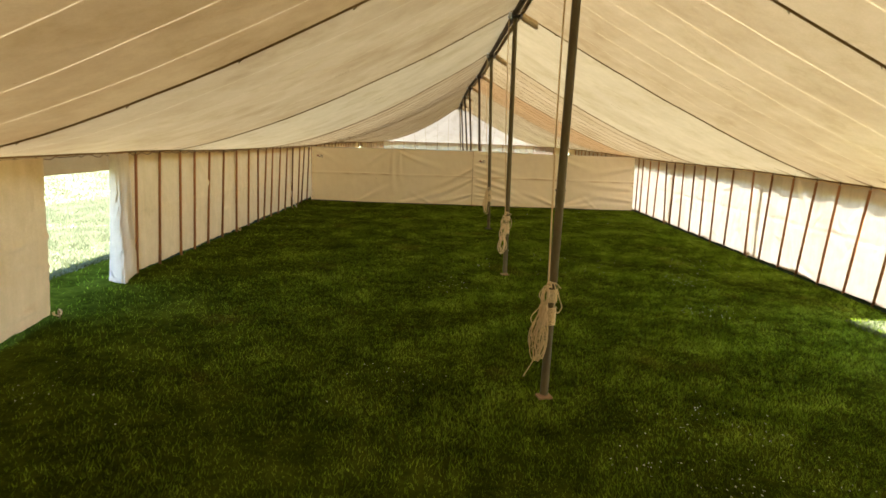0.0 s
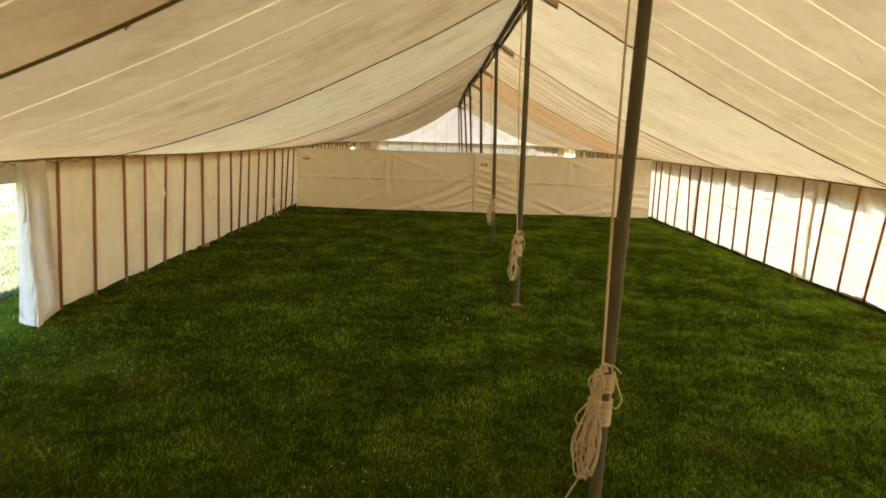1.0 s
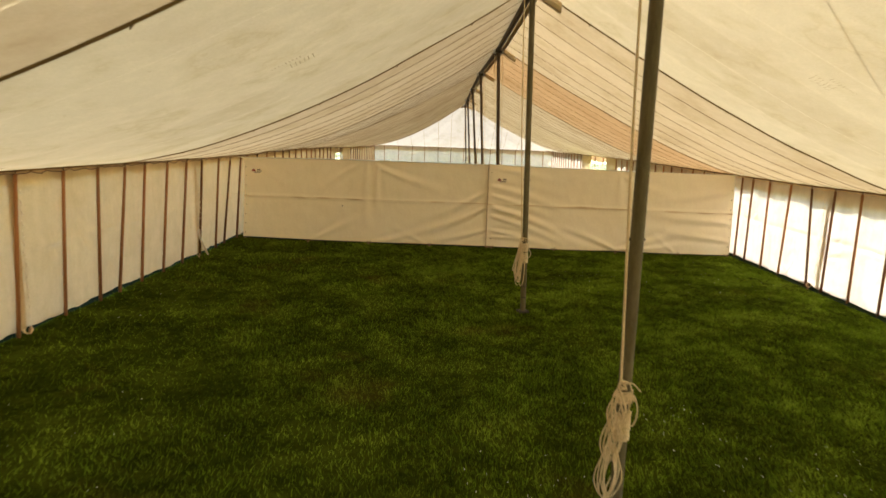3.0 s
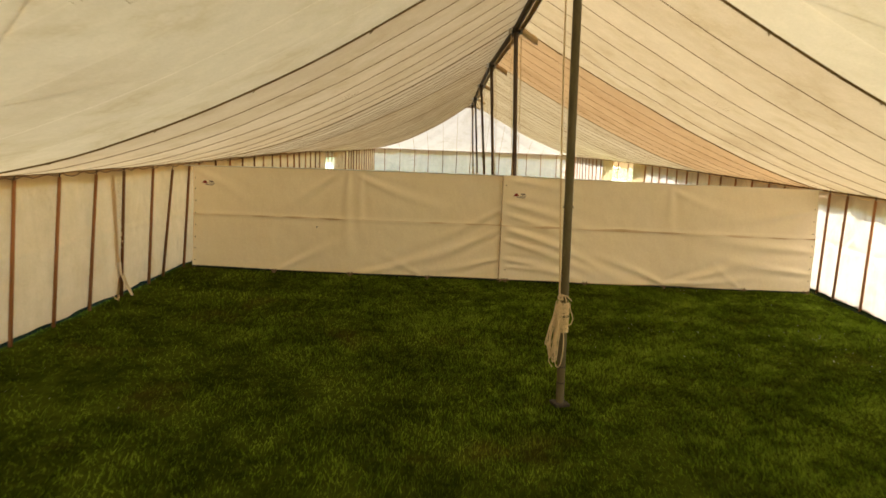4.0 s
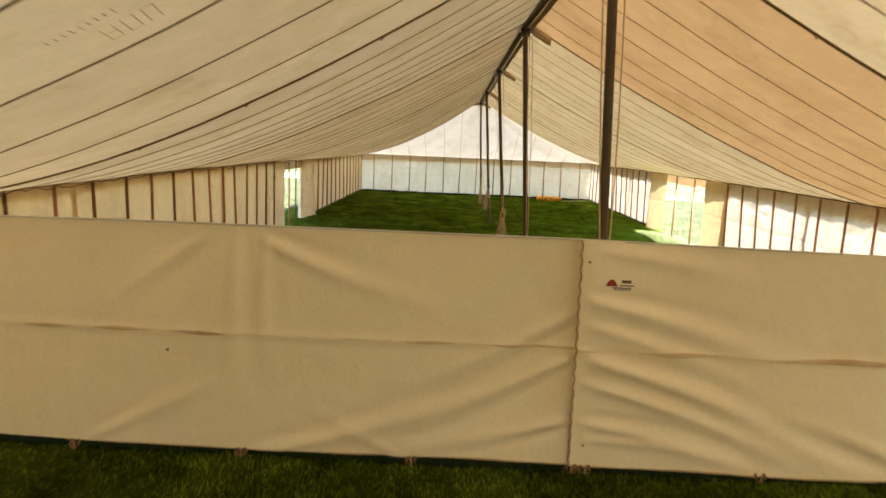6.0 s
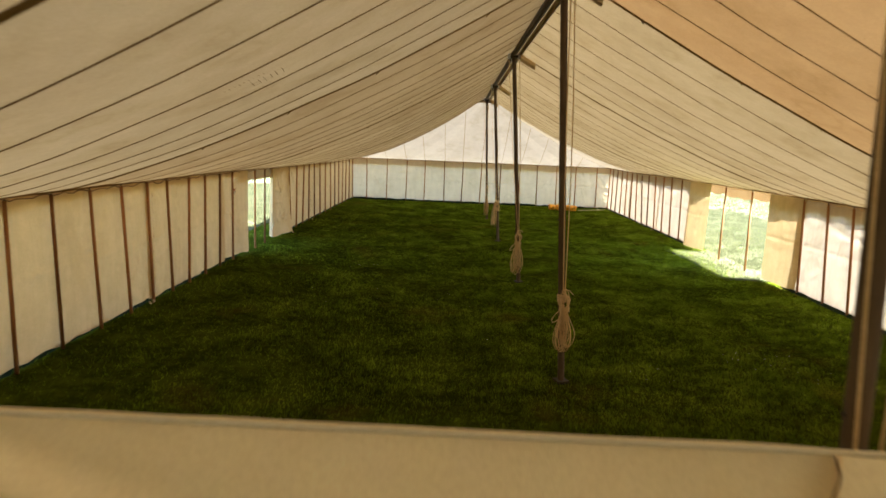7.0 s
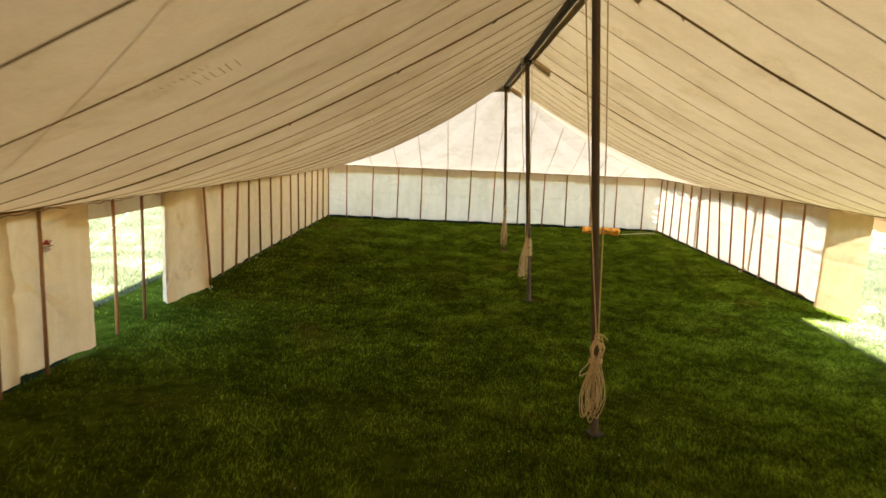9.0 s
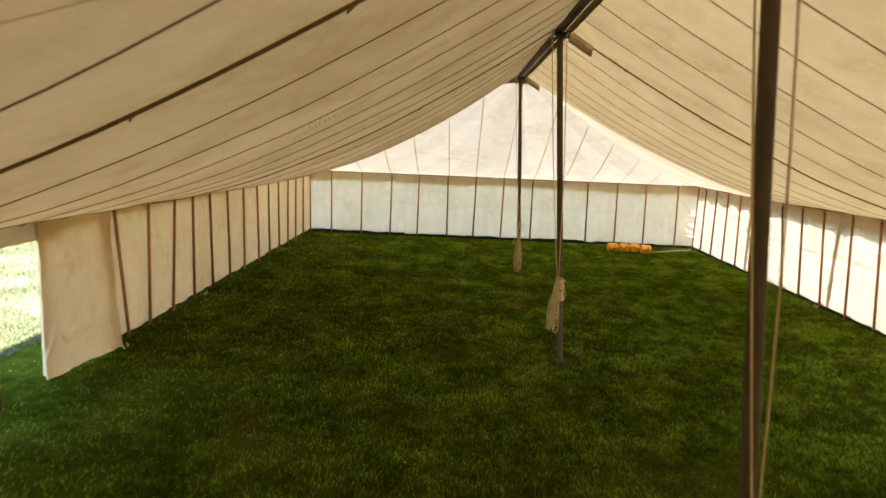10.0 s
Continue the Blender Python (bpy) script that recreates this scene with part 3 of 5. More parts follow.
wall_left = tagged(empty("wall_left"), "cream canvas side wall laced in sections", "tent wall", kind="structure")
JOIN_L = [14.55, 20.1, 25.6, 31.05, 34.38]
prev = 8.95
for k, j in enumerate(JOIN_L):
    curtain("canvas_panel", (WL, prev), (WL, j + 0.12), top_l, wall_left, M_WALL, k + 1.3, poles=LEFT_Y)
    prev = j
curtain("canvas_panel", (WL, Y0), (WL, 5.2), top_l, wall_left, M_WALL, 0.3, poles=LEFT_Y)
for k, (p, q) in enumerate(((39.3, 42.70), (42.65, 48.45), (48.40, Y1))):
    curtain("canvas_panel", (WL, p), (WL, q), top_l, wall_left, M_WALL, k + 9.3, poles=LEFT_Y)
valance([Vector((EL, y, eave_l(y) + 0.004)) for y in fine(Y0, YE, 0.1)], Vector((-1, 0, 0)), wall_left)
lacing([Vector((WL + 0.05, y, eave_l(y))) for y in fine(Y0, Y1 - 0.1, 0.1)], wall_left, 1.0)

eave_band([Vector((WL + 0.022, y, eave_l(y))) for y in fine(Y0, Y1 - 0.05, 0.3)], wall_left)

wall_right = tagged(empty("wall_right"), "sunlit white canvas side wall laced in sections", "tent wall", kind="structure")
prev = 8.32
for k, j in enumerate([13.3, 19.0, 24.7, 30.4, 34.42]):
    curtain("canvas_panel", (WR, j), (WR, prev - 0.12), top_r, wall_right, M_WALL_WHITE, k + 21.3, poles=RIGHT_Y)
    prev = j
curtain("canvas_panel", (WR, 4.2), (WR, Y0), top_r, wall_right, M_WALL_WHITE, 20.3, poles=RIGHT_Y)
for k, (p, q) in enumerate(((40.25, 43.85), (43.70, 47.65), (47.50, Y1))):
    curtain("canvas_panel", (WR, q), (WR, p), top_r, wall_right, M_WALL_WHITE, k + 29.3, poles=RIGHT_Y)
valance([Vector((ER, y, eave_r(y) + 0.004)) for y in fine(Y0, YE, 0.1)], Vector((1, 0, 0)), wall_right)
lacing([Vector((WR - 0.05, y, eave_r(y))) for y in fine(Y0, Y1 - 0.1, 0.1)], wall_right, 2.0)

eave_band([Vector((WR - 0.022, y, eave_r(y))) for y in fine(Y0, Y1 - 0.05, 0.3)], wall_right)

wall_end = tagged(empty("wall_end"), "white canvas end wall of the marquee", "tent wall", kind="structure")
for k, (p, q) in enumerate(((WL, -2.2), (-2.2, 3.68), (3.68, WR))):
    curtain("canvas_panel", (p, Y1), (q, Y1), lambda q: 2.03, wall_end, M_WALL_END, k + 41.3, bulge=-0.03, poles=END_X)
valance([Vector((x, YE, 2.044)) for x in fine(EL, ER, 0.1)], Vector((0, 1, 0)), wall_end)
lacing([Vector((x, Y1 - 0.03, 2.04)) for x in fine(WL + 0.1, WR - 0.1, 0.1)], wall_end, 3.0)

eave_band([Vector((x, Y1 - 0.022, 2.035)) for x in fine(WL + 0.03, WR - 0.03, 0.3)], wall_end)

wall_back = tagged(empty("wall_back"), "plain cream canvas end wall", "tent wall", kind="structure")
rows = [[Vector((EL + (ER - EL) * k / 24, Y0, 0.0)), Vector((0, 0, 0))] for k in range(25)]
for r in rows:
    x, xr = r[0].x, ridge_x(Y0)
    u = abs(x - xr) / ((xr - EL) if x < xr else (ER - xr))
    r[1] = Vector((x, Y0, roof(-1 if x < xr else 1, min(1, u), Y0).z))
link("canvas_panel", *sheet(rows), M_WALL_WHITE, wall_back)

# dark green mud skirts along the feet of the walls
for parent, pts in ((wall_left, [(WL - 0.03, Y0, WL - 0.03, 6.8), (WL - 0.05, 8.9, WL - 0.05, 35.4), (WL - 0.05, 39.3, WL - 0.05, Y1)]),
                    (wall_right, [(WR + 0.03, Y0, WR + 0.03, 4.2), (WR + 0.03, 8.2, WR + 0.03, 34.6), (WR + 0.03, 40.2, WR + 0.03, Y1)]),
                    (wall_end, [(WL, Y1 + 0.05, WR, Y1 + 0.05)])):
    for x0, y0, x1, y1 in pts:
        a, b = Vector((x0, y0, 0)), Vector((x1, y1, 0))
        n = int((b - a).length / 0.2)
        rows = []
        for i in range(n + 1):
            q = a.lerp(b, i / n)
            w = 0.02 * nz(i * 0.31, x0, y0)
            side = (b - a).normalized().cross(Vector((0, 0, 1)))
            rows.append([q + side * (w + 0.05) + Vector((0, 0, -0.02 + float(fall(q.x, q.y)))), q + side * w + Vector((0, 0, 0.05 + float(fall(q.x, q.y)))), q + side * w * 0.5 + Vector((0, 0, (0.07 if parent is wall_left else 0.11) + float(fall(q.x, q.y))))])
        link("mud_skirt", *sheet(rows), M_SKIRT, parent, "dark green plastic mud skirt")
# its inner fold, lying on the grass below the raised hem
for parent, pts in ((wall_right, [(WR, 8.2, WR, 34.6), (WR, 40.2, WR, Y1)]), (wall_end, [(WR, Y1, WL, Y1)])):
    for x0, y0, x1, y1 in pts:
        a, b = Vector((x0, y0, 0)), Vector((x1, y1, 0))
        side = (b - a).normalized().cross(Vector((0, 0, -1)))
        n = int((b - a).length / 0.12)
        rows = []
        for i in range(n + 1):
            q = a.lerp(b, i / n)
            g = float(fall(q.x, q.y))
            w = nz(i * 0.27, x0, y0)
            rows.append([q + side * (0.10 + 0.04 * w) + Vector((0, 0, g + 0.012)), q + side * (0.055 + 0.02 * w) + Vector((0, 0, g + 0.045)), q + side * 0.05 + Vector((0, 0, g + 0.060 + 0.025 * w))])
        link("mud_skirt", *sheet(rows), M_SKIRT, parent, "dark green plastic mud skirt")

# webbing tabs sewn under the canvas at each side pole
for parent, side, poles in ((wall_left, -1, LEFT_POLES), (wall_right, 1, RIGHT_POLES)):
    for foot, head in poles:
        rows = [[roof(side, u, head + d * w) - Vector((0, 0, 0.016)) for d in (-1, 1)] for u, w in ((0.990, 0.085), (0.970, 0.055), (0.940, 0.030), (0.905, 0.006))]
        link("eave_tab", *sheet(rows), M_SEAM, parent, "brown webbing tab at a pole head")

# ---- doorway curtains ----
def door_curtain(label, p0, p1, ztop, material, seed, folds, lean=0.0, rough=0.032):
    ob = curtain("door_curtain", p0, p1, ztop, None, material, seed, bulge=0.0, folds=folds, lean=lean, crisp=6.0, rough=rough)
    return tagged(ob, label, "curtain", "doorway curtains")


door_curtain("cream canvas doorway curtain hanging flat beside an open doorway", (WL + 0.40, 4.9), (WL + 0.20, 6.85), top_l, M_FLAP, 51.1, 0.010, -0.09, 0.05)


def turned_curtain(label, foot, head, material, seed, rough=0.012):
    """A curtain turned round a corner: the line of its foot and of its head, in plan."""
    nv = 56
    rg = random.Random(int(seed * 10))
    lo, hi = spline([(*p, 0) for p in foot], 14), spline([(*p, 0) for p in head], 14)
    run = sum((b - a).length for a, b in zip(lo, lo[1:]))
    creases = [(rg.uniform(0, run), rg.uniform(0.1, 1.9), rg.choice((-1.3, -0.9, -2.2, 0.3, 2.8, 1.1, -0.2)), rg.uniform(0.03, 0.08), rg.uniform(0.4, 1.1), rg.choice((-1, 1)) * rg.uniform(0.5, 1.3) * rough) for k in range(16)]
    rows = []
    along = 0.0
    for i, (a, b) in enumerate(zip(lo, hi)):
        along += (a - lo[max(0, i - 1)]).length
        zb, zt = float(fall(a.x, a.y)) + 0.02 + 0.02 * nz(i * 0.07, seed), top_l(b)
        row = []
        for j in range(nv + 1):
            v = j / nv
            q = a.lerp(b, v ** 0.8)
            w = rough * (nz(i * 0.11, v * 3, seed) + 0.8 * nz(i * 0.05 + v * 4, v * 7 - i * 0.1, seed + 3)) + 0.014 * math.exp(-((v * 2 - 1.0) / 0.03) ** 2) + sum(fold(along, v * 2.0, *c) for c in creases)
            row.append(Vector((q.x + w, q.y - w, zb + (zt - zb) * v)))
        rows.append(row)
    ob = link("door_curtain", *sheet(rows), material)
    if material is M_FLAP_WHITE:
        hem = [[r[0] + Vector((0.004, -0.006, 0.0)), r[0] + Vector((0.004, -0.007, 0.05)), r[2] + Vector((0.002, -0.004, 0))] for r in rows]
        link("hem", *sheet(hem), material, ob, "doubled hem")
    return tagged(ob, label, "curtain", "doorway curtains")


turned_curtain("canvas doorway curtain turned inward, daylight's white put into its colour",
               [(WL - 0.06, 8.72), (WL - 0.05, 8.64), (WL + 0.20, 8.56), (WL + 0.225, 8.64), (WL + 0.10, 9.25)],
               [(WL + 0.06, 8.68), (WL + 0.085, 8.63), (WL + 0.20, 8.58), (WL + 0.215, 8.64), (WL + 0.06, 9.25)], M_FLAP_WHITE, 52.1, 0.030)
badged = door_curtain("cream canvas doorway curtain with a small printed badge, edge curling inward", (WL - 0.09, 34.40), (WL + 0.10, 35.88), top_l, M_FLAP, 53.1, 0.018, 0.0, 0.085)


def badge(ob, y0, z0):
    """A small domed emblem with bars below it, printed on the cloth."""
    co = np.array([v.co for v in ob.data.vertices])

    def at(y, z):
        k = int(np.argmin((co[:, 1] - y) ** 2 + (co[:, 2] - z) ** 2))
        return Vector((co[k, 0] + 0.012, y, z))
    dome = [[at(y0 + 0.16 * a / 6, z0), at(y0 + 0.16 * a / 6, z0 + 0.012 + 0.05 * math.sin(math.pi * a / 6))] for a in range(7)]
    link("emblem", *sheet(dome), M_RED, ob, "small dark red domed emblem")
    for dy, w, dz in ((-0.02, 0.20, -0.03), (-0.03, 0.13, -0.055), (-0.01, 0.17, -0.08)):
        link("print_bar", *sheet([[at(y0 + dy + w * a / 4, z0 + dz), at(y0 + dy + w * a / 4, z0 + dz + 0.013)] for a in range(5)]), M_INK, ob, "dark printed bar")


badge(badged, 35.05, 1.62)

turned_curtain("cream canvas doorway curtain hanging inside the side poles, one edge daylit",
               [(WL - 0.10, 38.26), (WL - 0.02, 38.20), (WL + 0.03, 38.20), (WL + 0.12, 38.85), (WL + 0.23, 39.46)],
               [(WL - 0.08, 38.26), (WL - 0.01, 38.20), (WL + 0.03, 38.22), (WL + 0.07, 38.8), (WL + 0.10, 39.5)], M_FLAP, 54.1, 0.042)
door_curtain("cream canvas doorway curtain drawn back beside the sunny doorway", (WR - 0.15, 35.48), (WR - 0.03, 34.2), top_r, M_FLAP_HEAVY, 55.1, 0.014, 0.0, 0.008)
door_curtain("cream canvas doorway curtain pulled inward beside the sunny doorway", (WR - 0.22, 40.34), (WR + 0.02, 39.33), top_r, M_FLAP_HEAVY, 56.1, 0.010, 0.03, 0.008)

# a loose corner of the left wall near the partition, gathered to a point at its foot
rows = []
for k in range(11):
    f = k / 10
    row = []
    for j in range(15):
        v = j / 14
        y = 20.06 + 0.10 * (1 - v) + (0.05 + 0.13 * v) * f
        row.append(Vector((WL + 0.05 + 0.16 * (1 - v) ** 2 + 0.02 * math.sin(f * 7 + v * 3) * (1.2 - v), y, float(fall(WL, y)) + 0.03 * nz(f * 3, 0, 4.0) * (1 - v) + 0.55 * v)))
    rows.append(row)
link("loose_corner", *sheet(rows), M_FLAP_WHITE, wall_left, "loose gathered corner of wall canvas")

# ---- side poles ----
def side_pole(h=2.0):
    bm = bmesh.new()
    for z0, z1, r0, r1 in ((-0.12, h, 0.026, 0.023),):
        bmesh.ops.create_cone(bm, cap_ends=True, segments=10, radius1=r0, radius2=r1, depth=z1 - z0, matrix=Matrix.Translation((0, 0, (z0 + z1) / 2)))
    top = empty("side_pole")
    part("shaft", bm, M_SIDE, top, smooth=True)
    bm = bmesh.new()
    bmesh.ops.create_cone(bm, cap_ends=True, segments=8, radius1=0.007, radius2=0.006, depth=0.12, matrix=Matrix.Translation((0, 0, h + 0.05)))
    part("pin", bm, M_STEEL_DARK, top, "steel pin")
    return tagged(top, "red-brown wooden side pole holding up the canvas eave", "tent pole", "side poles")


first = side_pole()
rng = random.Random(7)
spots = [(WL + 0.055, a, b, eave_l(a)) for a, b in LEFT_POLES] + [(WR - 0.055, a, b, eave_r(a)) for a, b in RIGHT_POLES] \
    + [(x, Y1 - 0.055, Y1 - 0.055, 2.03) for x in END_X] + [(WL + 0.08, Y1 - 0.08, Y1 - 0.08, 2.03), (WR - 0.08, Y1 - 0.08, Y1 - 0.08, 2.03)]
for k, (x, foot, head, zt) in enumerate(spots):
    rx = math.degrees(math.atan2(foot - head, 2.0))
    ry = rng.uniform(-0.3, 0.3) + (1.2 * rng.uniform(-1, 1) if foot > Y1 - 0.1 else 0)
    m = pose(x, foot, zt - 2.03, rx, ry, 0)
    if k == 0:
        first.matrix_basis = m
    else:
        copy_thing(first, m)

# ---- king poles, ridge and ropes ----
def king_pole(i):
    y, xb, xt = KINGS_Y[i], BASE_X[i], TOP_X[i]
    h = ridge_z(y) - 0.13
    top = tagged(empty("king_pole", (xb, y, 0)), "tall grey weathered tubular king pole standing on the grass" if i < 3 else "tall dark brown tubular king pole standing on the grass", "tent pole", "king poles")
    lean = Vector((xt - xb, 0, h)).normalized()

    def along(z):
        return lean * (z / lean.z)
    link("shaft", *tube([along(-0.08), along(h)], 0.043, 16), M_STEEL if i < 3 else M_POLE_BROWN, top)
    if i == 0:
        link("joint", *tube([along(1.93), along(1.94), along(2.02), along(2.03)], [0.0445, 0.047, 0.047, 0.0445], 16), M_STEEL, top)
    link("bolt", *tube([along(2.05) + Vector((-0.052, 0, 0)), along(2.05) + Vector((0.050, 0, 0))], 0.010, 8), M_STEEL_DARK, top)
    # saddle under the ridge, and the two pulleys
    part("saddle", box(*along(h - 0.01), 0.16, 0.22, 0.05, 0.012), M_STEEL_DARK, top)
    for s in (-1, 1):
        pul = empty("pulley")
        pul.parent = top
        c = along(h - 0.02) + Vector((s * 0.10, -0.03, 0))
        wheel = lathe([(0.012, -0.012), (0.040, -0.012), (0.030, 0.0), (0.040, 0.012), (0.012, 0.012)], sides=14)
        vs = [Vector((v[0], v[2], v[1])) + c for v in wheel[0]]
        link("wheel", vs, wheel[1], M_ZINC, pul)
        part("bracket", box(c.x, c.y, c.z + 0.03, 0.05, 0.05, 0.09, 0.01), M_ZINC, pul)
    if i in (0, 1, 7):
        part("base_plate", box(0.0, 0, float(fall(xb, y)) + 0.012, 0.15, 0.12, 0.024, 0.005, pose(0, 0, 0, 0, 0, 12)), M_PLANK, top, "small reddish wooden base board")
    else:
        part("base_plate", box(0.0, 0, float(fall(xb, y)) + 0.012, 0.16, 0.16, 0.03, 0.006, pose(0, 0, 0, 0, 0, 20)), M_STEEL_DARK, top, "dark steel base plate")
    if i == 2:
        for z in (0.18, 0.36):
            link("band", *tube([along(z), along(z + 0.015)], 0.0455, 16), M_STEEL_DARK, top, "thin black painted band")
    return along, h


def oval(rg, xt, zt, xb, zb, wt, wb, y, belly=0.0):
    """One closed loop of a hank, from its top down to its round lower end."""
    pts, ph = [], rg.uniform(0, 6)
    for k in range(25):
        a = 2 * math.pi * k / 24
        v = (1 - math.cos(a)) / 2
        e = v * v * (3 - 2 * v)
        w = wt + (wb - wt) * e + belly * math.sin(math.pi * v ** 1.6)
        sn = math.sin(a)
        pts.append(Vector((xt + (xb - xt) * v + w * math.copysign(abs(sn) ** 0.75, sn) + 0.006 * math.sin(ph + v * 7 + (1 if sn > 0 else 4)),
                           y + 0.012 * math.sin(a + ph) - 0.01 * math.sin(math.pi * v), zt + (zb - zt) * v)))
    return pts


RUNS = [(-0.12, -0.075), (-0.12, -0.07), (-0.12, -0.075), (-0.10, 0.10), (0.075, 0.12), (-0.11, 0.11), (-0.11, 0.09), (-0.11, 0.02)]


def rope_bundle(i, along, h, z_top, z_low, dx, dxl, spread, kind, wraps, material, tail, label):
    """The halyard made off round a king pole, with its spare length hung in a hank."""
    rg = random.Random(40 + i)
    y, xb = KINGS_Y[i], BASE_X[i]
    top = tagged(empty("rope_bundle", (xb, y, 0)), label, "rope", "halyards")
    for z0, z1 in wraps:
        turns = max(2, int((z1 - z0) / 0.0150))
        pts = []
        for k in range(turns * 12 + 1):
            a = 2 * math.pi * k / 12
            z = z0 + (z1 - z0) * k / (turns * 12)
            pts.append(along(z) + Vector((math.cos(a), math.sin(a), 0)) * (0.0505 + 0.002 * math.sin(k * 0.37)))
        link("wrapping", *tube(pts, 0.0066, 6), material, top, "rope turns bound tightly round the pole")
    base = along(z_top)
    bx, ln, yf = base.x, z_top - z_low, -0.075
    R = 0.0054

    def loop(pts, r=R):
        link("loop", *tube(pts, r, 5, close=True), material, top)
    if kind == "chain":
        # three bunches of nested loops, each hung through the one above
        for hi_v, lo_v, n, wmax in ((0.0, 0.36, 5, 0.62), (0.22, 0.66, 6, 0.72), (0.46, 1.0, 7, 0.92)):
            for k in range(n):
                f = (k + 0.7) / n
                wide = spread * wmax * (0.25 + 0.75 * f) * rg.uniform(0.9, 1.08)
                a, b = hi_v + 0.05 * (1 - f), lo_v - 0.10 * (1 - f) * rg.uniform(0.4, 1.3)
                c = rg.uniform(-0.10, 0.10) * spread
                loop(oval(rg, bx + dx + (dxl - dx) * a + c, z_top - ln * a, bx + dx + (dxl - dx) * b + c, z_top - ln * b,
                          wide * 0.55, wide * 0.72, yf + 0.02 - 0.05 * (1 - f) - 0.02 * (1 - lo_v), belly=wide * 0.28), 0.0050)
    elif kind == "sheaf":
        # ears above, a bound neck, and loops that flare below it
        zn = z_top - 0.26 * ln
        nx = bx + dx + (dxl - dx) * 0.26
        nr = spread * 0.52 if i in (4, 5) else 0.040
        for k in range(8):
            loop(oval(rg, bx + dx + rg.uniform(-0.02, 0.02), z_top + rg.uniform(-0.06, 0.02), nx + rg.uniform(-0.008, 0.008), zn - 0.02,
                      spread * rg.uniform(0.2, 0.7), nr * rg.uniform(0.3, 0.7), yf + rg.uniform(-0.025, 0.02)))
        pts = []
        for k in range(49):
            a = 2 * math.pi * k / 12
            pts.append(Vector((nx + nr * math.cos(a), yf + 0.038 * math.sin(a), zn - 0.03 + 0.055 * k / 48)))
        link("binding", *tube(pts, R * 1.1, 5), material, top, "turns of rope round the neck of the hank")
        for k in range(14):
            f = 2 * (k + 0.5) / 14 - 1
            zb = z_low + ln * rg.choice((0.0, 0.02, 0.04, 0.08, 0.15, 0.24)) + 0.04 * abs(f)
            loop(oval(rg, nx + nr * 0.55 * f, zn + 0.01, bx + dxl + f * spread * 0.68, zb, 0.012, spread * rg.uniform(0.12, 0.34), yf + rg.uniform(-0.032, 0.028),
                      belly=spread * rg.uniform(0.10, 0.42)))
        loop(oval(rg, nx - 0.01, zn + 0.06, nx - spread * 1.1, zn - 0.16, 0.01, 0.02, yf - 0.03, belly=0.03))
    else:
        # strands drawn out from under the binding, ends hanging unevenly
        for k in range(11):
            f = 2 * (k + 0.5) / 11 - 1
            zb = z_low + ln * rg.choice((0.0, 0.03, 0.07, 0.14, 0.22, 0.30))
            loop(oval(rg, bx + dx * 0.75 + 0.02 * f, z_top - 0.03 + rg.uniform(-0.07, 0.03), bx + dxl + f * spread * 0.85, zb, 0.014, spread * rg.uniform(0.12, 0.35),
                      yf + rg.uniform(-0.03, 0.03), belly=spread * rg.uniform(0.05, 0.25)))
        loop(oval(rg, bx + dx * 0.5, z_top - 0.12, bx + dx * 0.45, z_low - 0.03, 0.02, 0.055, yf - 0.035))
    # a stray loop beside the binding, the free ends, and the knot
    if wraps:
        loop(oval(rg, bx + 0.05, z_top - 0.05, bx + 0.058, z_top - 0.27, 0.01, 0.022, -0.035, belly=0.018))
    tx = bx + dxl
    link("free_end", *tube(spline([(tx + 0.02, -0.09, z_low + 0.18), (tx - 0.02, -0.10, z_low + 0.05), (tx + tail[0], -0.11, z_low + tail[1])], 6), R, 5), material, top)
    kn = Vector((bx + dx * 0.6, -0.068, z_top + 0.03))
    for sx, dz in ((0.11, -0.03), (0.075, -0.10)):
        link("free_end", *tube(spline([kn, kn + Vector((sx * 0.5, -0.02, 0.02)), kn + Vector((sx, -0.025, dz))], 5), R, 5), material, top)
    pts = [kn + Vector((0.022 * math.sin(k * 1.1), 0.016 * math.cos(k * 1.7), 0.028 * math.sin(k * 0.9))) for k in range(16)]
    link("knot", *tube(spline(pts, 3), 0.0070, 5), material, top)
    for sd, run in zip((-1, 1), RUNS[i] if i > 2 else RUNS[i][:1]):
        hi = along(h - 0.08) + Vector((run, -0.03, 0))
        lo = kn + Vector((0.012 * sd, 0, 0.02))
        mid = lo.lerp(hi, 0.5) + Vector((0.02 * sd, -0.02, 0))
        link("line", *tube(spline([lo, mid, hi], 8), 0.0085 if i < 3 else 0.0065, 6), material, top)
    return top


